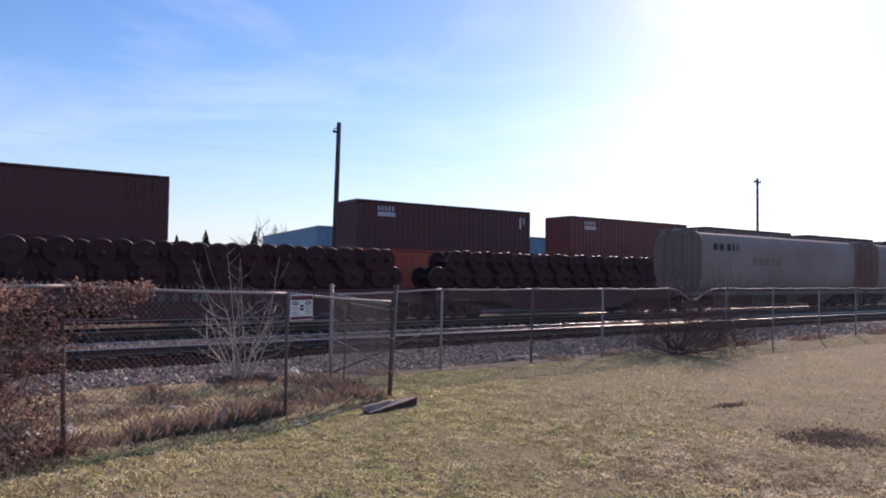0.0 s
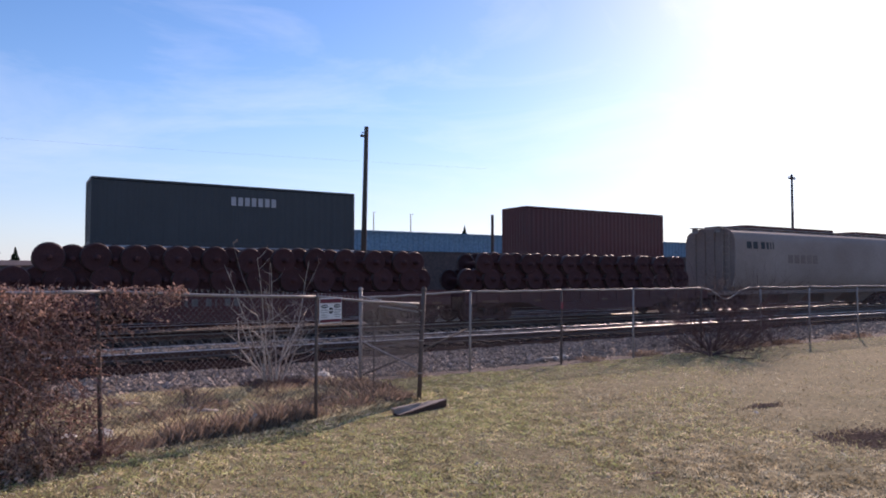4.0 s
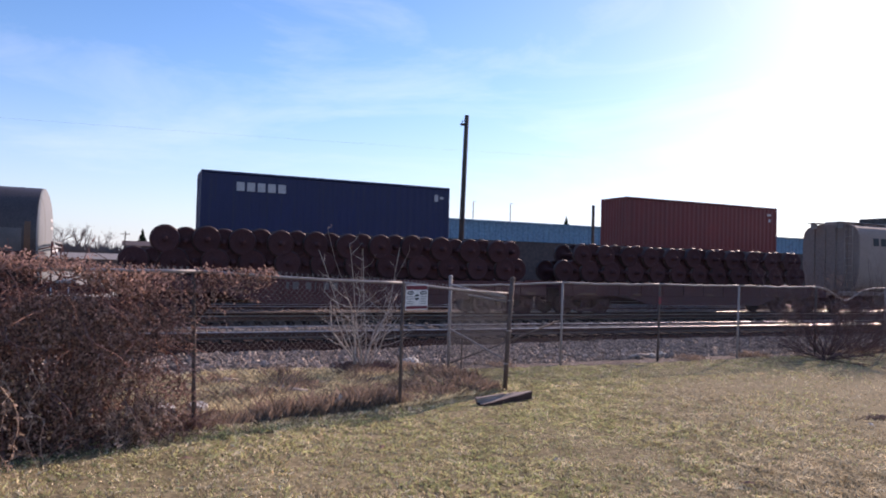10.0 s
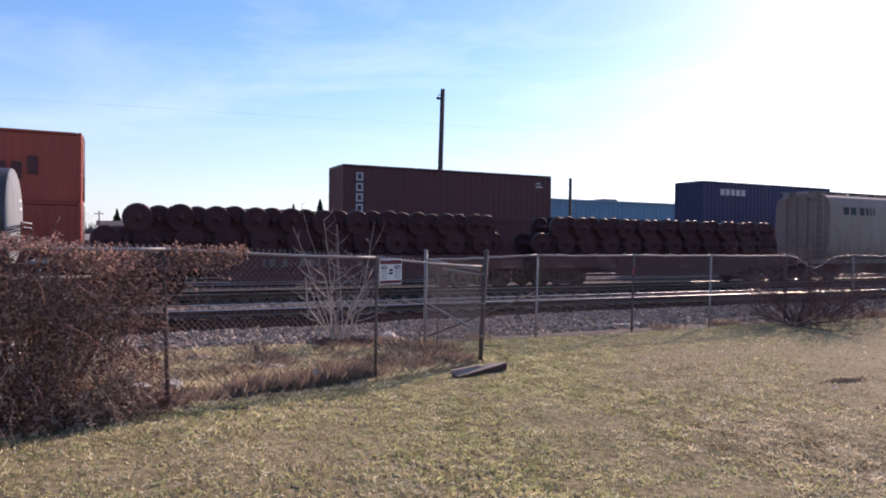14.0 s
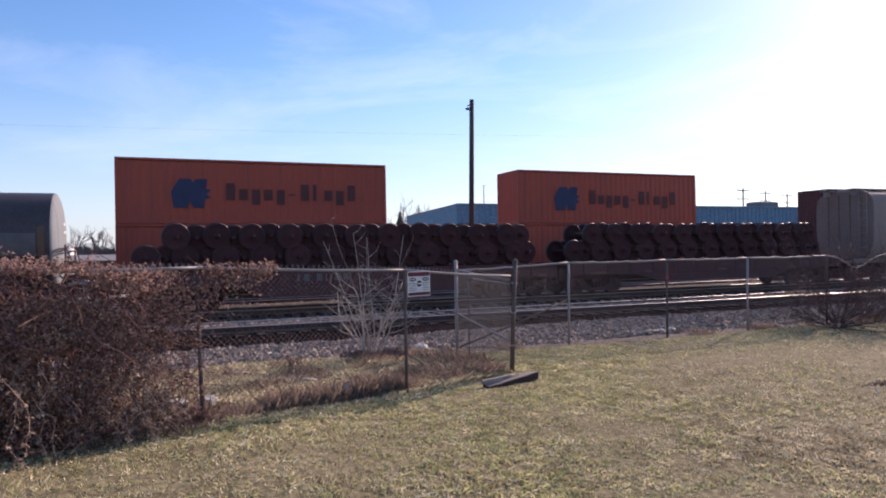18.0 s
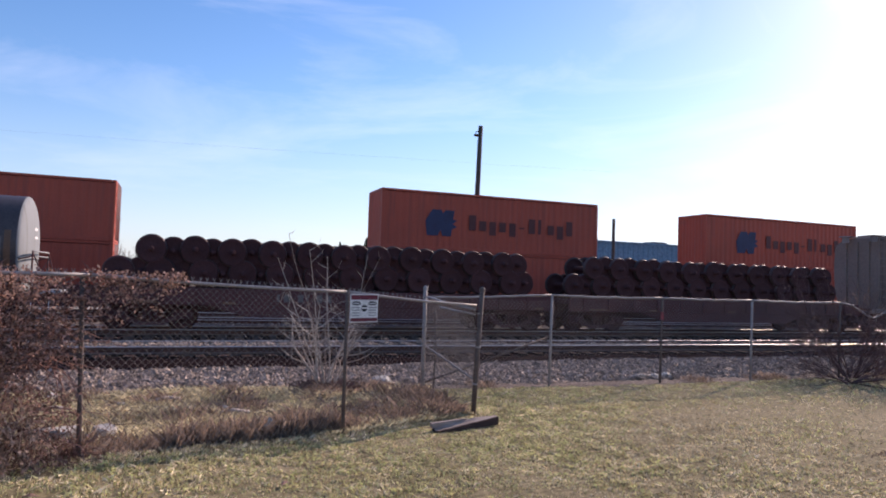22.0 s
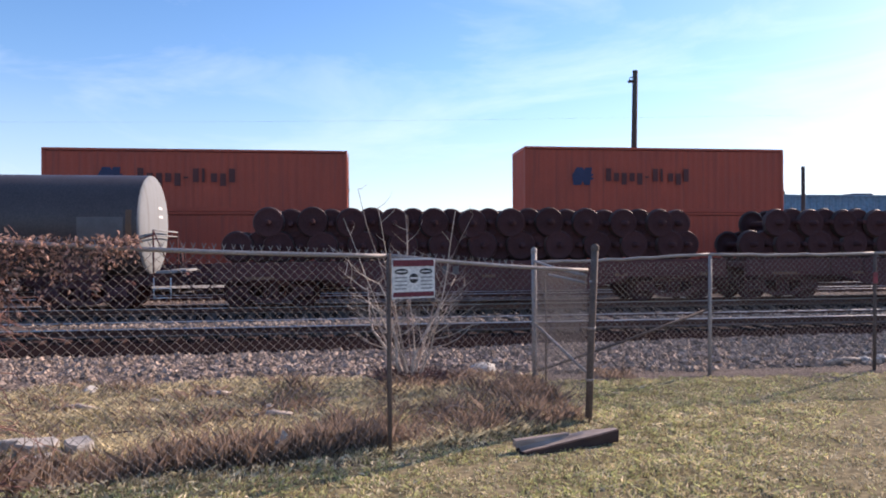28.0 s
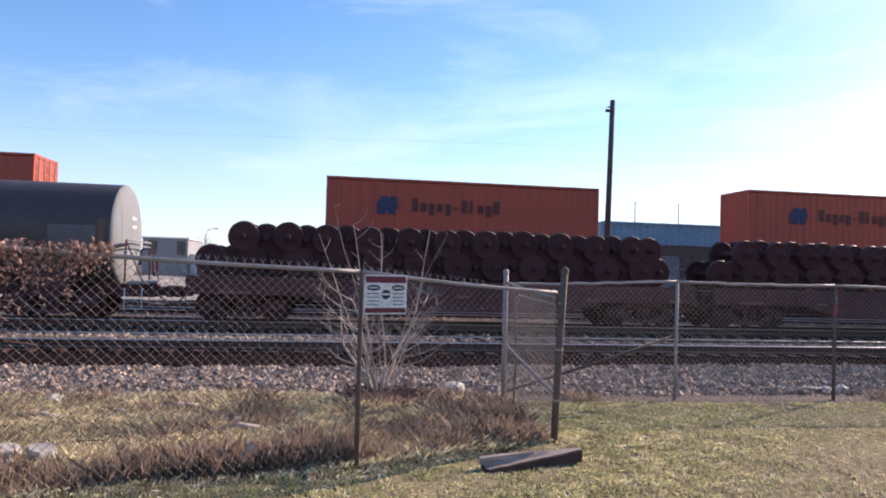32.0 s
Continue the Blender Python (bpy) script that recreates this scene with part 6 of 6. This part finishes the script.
def root_spot(r):
    x, y = 1.98 + r.gauss(0, 0.2), 13.7 + r.gauss(0, 0.14)
    return x, y, bed_z(x, y), 1.0


blades("root_litter", root_spot, 3600, 0.03, 0.2, 0.006, M_TWIG, "dark dead leaves and stalks about the shrub's foot", 0.8, 15)
shrub("bare_bush", 14.45, 13.62, 40, 2.7, 71, M_TWIG, "dark leafless bush pressing on the bent fence", 1.5, 0.012, 3, 0.0, 0, 0.4, 0.06, 0.55)
shrub("bare_bush", 15.9, 13.75, 26, 2.5, 75, M_TWIG, "brown leafless bush arching over the sagging rail", 1.5, 0.010, 3, 0.0, 0, 0.4, 0.04, 0.6)
# low twigs added on the grass to deepen the bush's faint shadow
shrub("fallen_brush", 13.5, 12.9, 26, 1.9, 73, M_TWIG, "dark tangle of low twigs on the grass, filling in the bush's shadow", 4.5, 0.013, 3, 0.06, 0, 0.3, 0.0, 0.5)
shrub("bare_bush", 17.6, 13.7, 22, 2.0, 72, M_TWIG, "thin leafless bush growing through the fence", 1.6, 0.009, 3, 0.0, 0, 0.4, 0.05, 0.5)
shrub("low_bush", 3.0, 12.9, 14, 0.5, 81, M_SHOOT, "low tangle of dead reddish weed stalks", 1.0, 0.006, 2)


def clinging_leaf(r):
    x = r.gauss(14.7, 0.55)
    return x, 13.55 + r.gauss(0, 0.15), 1.55 + 0.6 * r.random() - 0.12 * abs(x - 14.5), 1.0


blades("clinging_leaves", clinging_leaf, 110, 0.025, 0.055, 0.010, M_LITTER, "dull dead leaves clinging to the bush", 1.2, 19)


def timber():
    """A square timber, its top split away over the first half."""
    a, b = Vector((2.68, 10.21)), Vector((3.65, 10.48))
    d = b - a
    t = thing("timber_beam", "short weathered square timber lying on the grass", "timber", pose(a.x, a.y, 0.0, 0, 0.0, math.degrees(math.atan2(d.y, d.x))))
    n = d.length
    r = random.Random(5)
    s = Shape()
    cols = 9
    vs = []
    for i in range(cols + 1):
        u = i / cols
        x = n * u
        low = 0.0 + 0.03 * u
        front = 0.05 + 0.095 * u + r.uniform(-0.004, 0.004)
        back = 0.115 + 0.035 * u + r.uniform(-0.006, 0.006)
        mid = (front + back) / 2 - (0.05 * (1 - u / 0.7) if u < 0.7 else 0.0)
        vs += [(x, -0.08 + r.uniform(-0.004, 0.004), low), (x, -0.085, front - 0.01), (x, -0.07, front), (x, -0.02 * u, mid), (x, 0.075 - 0.075 * u, back), (x, 0.09 - 0.078 * u, back - 0.012), (x, 0.085 - 0.075 * u, low)]
    fs = [(i * 7 + j, (i + 1) * 7 + j, (i + 1) * 7 + (j + 1) % 7, i * 7 + (j + 1) % 7) for i in range(cols) for j in range(7)]
    fs += [tuple(range(6, -1, -1)), tuple(cols * 7 + j for j in range(7))]
    s.add(vs, fs)
    for i in range(cols * 7):
        s.slot[i] = 1 if i % 7 in (2, 3) else 0
    part("beam", s, (M_TIMBER, M_SPLIT), t, "dark beam, weathered grey on top")
    board = Shape().add([(-0.03, 0.03, 0.06), (0.52 * n, 0.02, 0.10), (0.52 * n, 0.048, 0.11), (-0.03, 0.09, 0.075), (-0.03, 0.035, 0.122), (0.52 * n, 0.022, 0.142), (0.52 * n, 0.044, 0.146), (-0.03, 0.085, 0.13)],
                        [(3, 2, 1, 0), (4, 5, 6, 7), (0, 1, 5, 4), (1, 2, 6, 5), (2, 3, 7, 6), (3, 0, 4, 7)])
    part("splinter", board, M_SPLIT, t, "pale split board along the back edge")
    return t


timber()


def rock(x, y, z, size, seed, label, mat=None, flat=0.5):
    r = random.Random(seed)
    t = thing("rock", label, "rock", pose(x, y, z, 0, 0, r.uniform(0, 180)), "pale rocks by the fence")
    bm = bmesh.new()
    bmesh.ops.create_icosphere(bm, subdivisions=2, radius=size)
    for v in bm.verts:
        k = 1 + 0.35 * noise.noise(v.co * (2.2 / size) + Vector((seed, 0, 0)))
        v.co = Vector((v.co.x * k, v.co.y * k * 0.7, max(v.co.z * k * flat, -size * 0.2)))
    me = bpy.data.meshes.new("stone")
    bm.to_mesh(me)
    bm.free()
    me.materials.append(mat or M_ROCK)
    part("stone", me, None, t)
    return t


for k, (x, y, z, s) in enumerate(((3.05, 14.05, 0.09, 0.23), (2.70, 11.75, 0.03, 0.085), (-2.2, 13.6, 0.03, 0.15), (-1.2, 12.9, 0.02, 0.08), (0.2, 12.4, 0.02, 0.08), (9.6, 14.25, 0.05, 0.16), (9.25, 14.2, 0.05, 0.13))):
    rock(x, y, z, s, k + 3, "pale broken stone lying in the weeds")


def broken_slab(x, y, z, w, d, turn, tilt, seed):
    """A flat angular piece of old concrete."""
    r = random.Random(seed)
    n = 7
    rim = [(math.cos(6.283 * k / n) * w * r.uniform(0.75, 1.15), math.sin(6.283 * k / n) * d * r.uniform(0.75, 1.15)) for k in range(n)]
    vs = [(px, py, -0.08) for px, py in rim] + [(px, py, 0.045 + r.uniform(-0.006, 0.006)) for px, py in rim] + [(px * 0.9, py * 0.9, 0.062 + r.uniform(-0.006, 0.006)) for px, py in rim]
    fs = [(k, (k + 1) % n, n + (k + 1) % n, n + k) for k in range(n)]
    fs += [(n + k, n + (k + 1) % n, 2 * n + (k + 1) % n, 2 * n + k) for k in range(n)] + [tuple(range(2 * n, 3 * n)), tuple(range(n - 1, -1, -1))]
    tagged(part("concrete_slab", Shape().add(vs, fs), M_ROCK, at=pose(x, y, z, tilt, tilt * 0.5, turn)), "broken pale concrete slab half buried in weeds", "slab", "broken slabs")


for k, q in enumerate(((-1.62, 10.78, 0.08, 0.20, 0.15, 20, 6), (-1.20, 10.60, 0.12, 0.15, 0.11, -30, 8), (-1.40, 10.32, 0.08, 0.10, 0.08, 60, -10), (-1.95, 10.95, 0.06, 0.16, 0.11, 10, -6))):
    broken_slab(*q, 90 + k)


def caught_scrap():
    """A torn pale scrap that the wind has left in the tall grass."""
    q = Shape().add([(-0.03, 0.0, -0.16), (0.02, 0.01, -0.17), (0.05, -0.01, -0.02), (0.09, 0.0, 0.03), (0.03, 0.02, 0.09), (0.0, 0.0, 0.0), (-0.06, -0.01, -0.05)], [(0, 1, 2, 5), (2, 3, 4, 5), (5, 6, 0)])
    q.add([(x, y + 0.004, z) for x, y, z in q.v], [tuple(reversed(f)) for f in q.f])
    tagged(part("paper_scrap", q, M_ROCK, at=pose(0.56, 10.30, 0.22) @ Matrix.Diagonal((0.75, 0.75, 0.75, 1))), "torn pale scrap of paper caught in the dead grass", "litter")


caught_scrap()
for k, (x, y, a, l) in enumerate(((8.9, 14.15, 8, 0.8), (-2.0, 12.6, -10, 0.6), (-0.6, 13.2, 25, 0.5), (0.3, 11.9, 12, 0.45))):
    tagged(part("driftwood", Shape().tube([(-l / 2, 0, 0.03), (0, 0.04, 0.06), (l / 2, 0, 0.04)], [0.03, 0.04, 0.02], 7), M_BARK, at=pose(x, y, bed_z(x, y), 0, 0, a)), "pale dry branch lying on the ground", "branch", "dry branches")


def bare_patch(x, y, w, d, seed, count, label):
    def spot(r):
        a, q = r.uniform(0, 6.283), abs(r.gauss(0, 0.55))
        q *= 1 + 0.25 * noise.noise((math.cos(a) * 1.5 + seed, math.sin(a) * 1.5, 0))
        px, py = x + math.cos(a) * q * w, y + math.sin(a) * q * d
        return px, py, lawn_z(px, py), 1.0
    return blades("leaf_litter", spot, count, 0.012, 0.035, 0.010, M_LITTER, label, 1.2, seed)


bare_patch(6.85, 5.6, 0.72, 0.55, 1, 4600, "dark patch of rotten leaves on the lawn")
bare_patch(7.9, 7.7, 0.42, 0.16, 2, 700, "small dark patch of dead leaves on the lawn")


def twig_spot(r):
    x = r.uniform(-3.5, 3.6)
    return x, r.uniform(fence_y(x) + 0.2, 14.6)


def loose_twigs():
    """Fallen twigs and scraps lying in the weeds and on the ballast edge."""
    r = random.Random(31)
    for k in range(46):
        x, y = twig_spot(r)
        l = r.uniform(0.15, 0.55)
        pts = [(-l / 2, 0, 0.03), (-l * 0.1, r.uniform(-0.05, 0.05), r.uniform(0.04, 0.12)), (l / 2, r.uniform(-0.06, 0.06), 0.05)]
        ob = part("twig", Shape().tube(pts, [0.008, 0.007, 0.004], 5), M_BARK if k % 3 else M_TWIG, at=pose(x, y, bed_z(x, y), 0, 0, r.uniform(-40, 40)))
        tagged(ob, "dry fallen twig lying in the dead weeds", "twig", "fallen twigs")
    for k in range(14):
        x, y = r.uniform(-5, 9), r.uniform(4.5, 8.5)
        l = r.uniform(0.04, 0.09)
        q = Shape().add([(-l, 0, 0.02), (0, -l * 0.4, 0.035), (l, 0, 0.015), (0, l * 0.4, 0.03), (0, 0, 0.045)], [(0, 1, 4), (1, 2, 4), (2, 3, 4), (3, 0, 4)])
        ob = part("fallen_leaf", q, M_VINE if k % 3 else M_ROCK, at=pose(x, y, lawn_z(x, y) + 0.02, 0, 0, r.uniform(0, 180)))
        tagged(ob, "curled pale dead leaf lying on the lawn", "leaf", "fallen leaves")
    for k in range(30):
        x, y = twig_spot(r)
        rock(x, min(y + 0.4, 14.9), bed_z(x, y) + 0.01, r.uniform(0.035, 0.075), 50 + k, "small pale stone lying in the weeds")


loose_twigs()


motions()
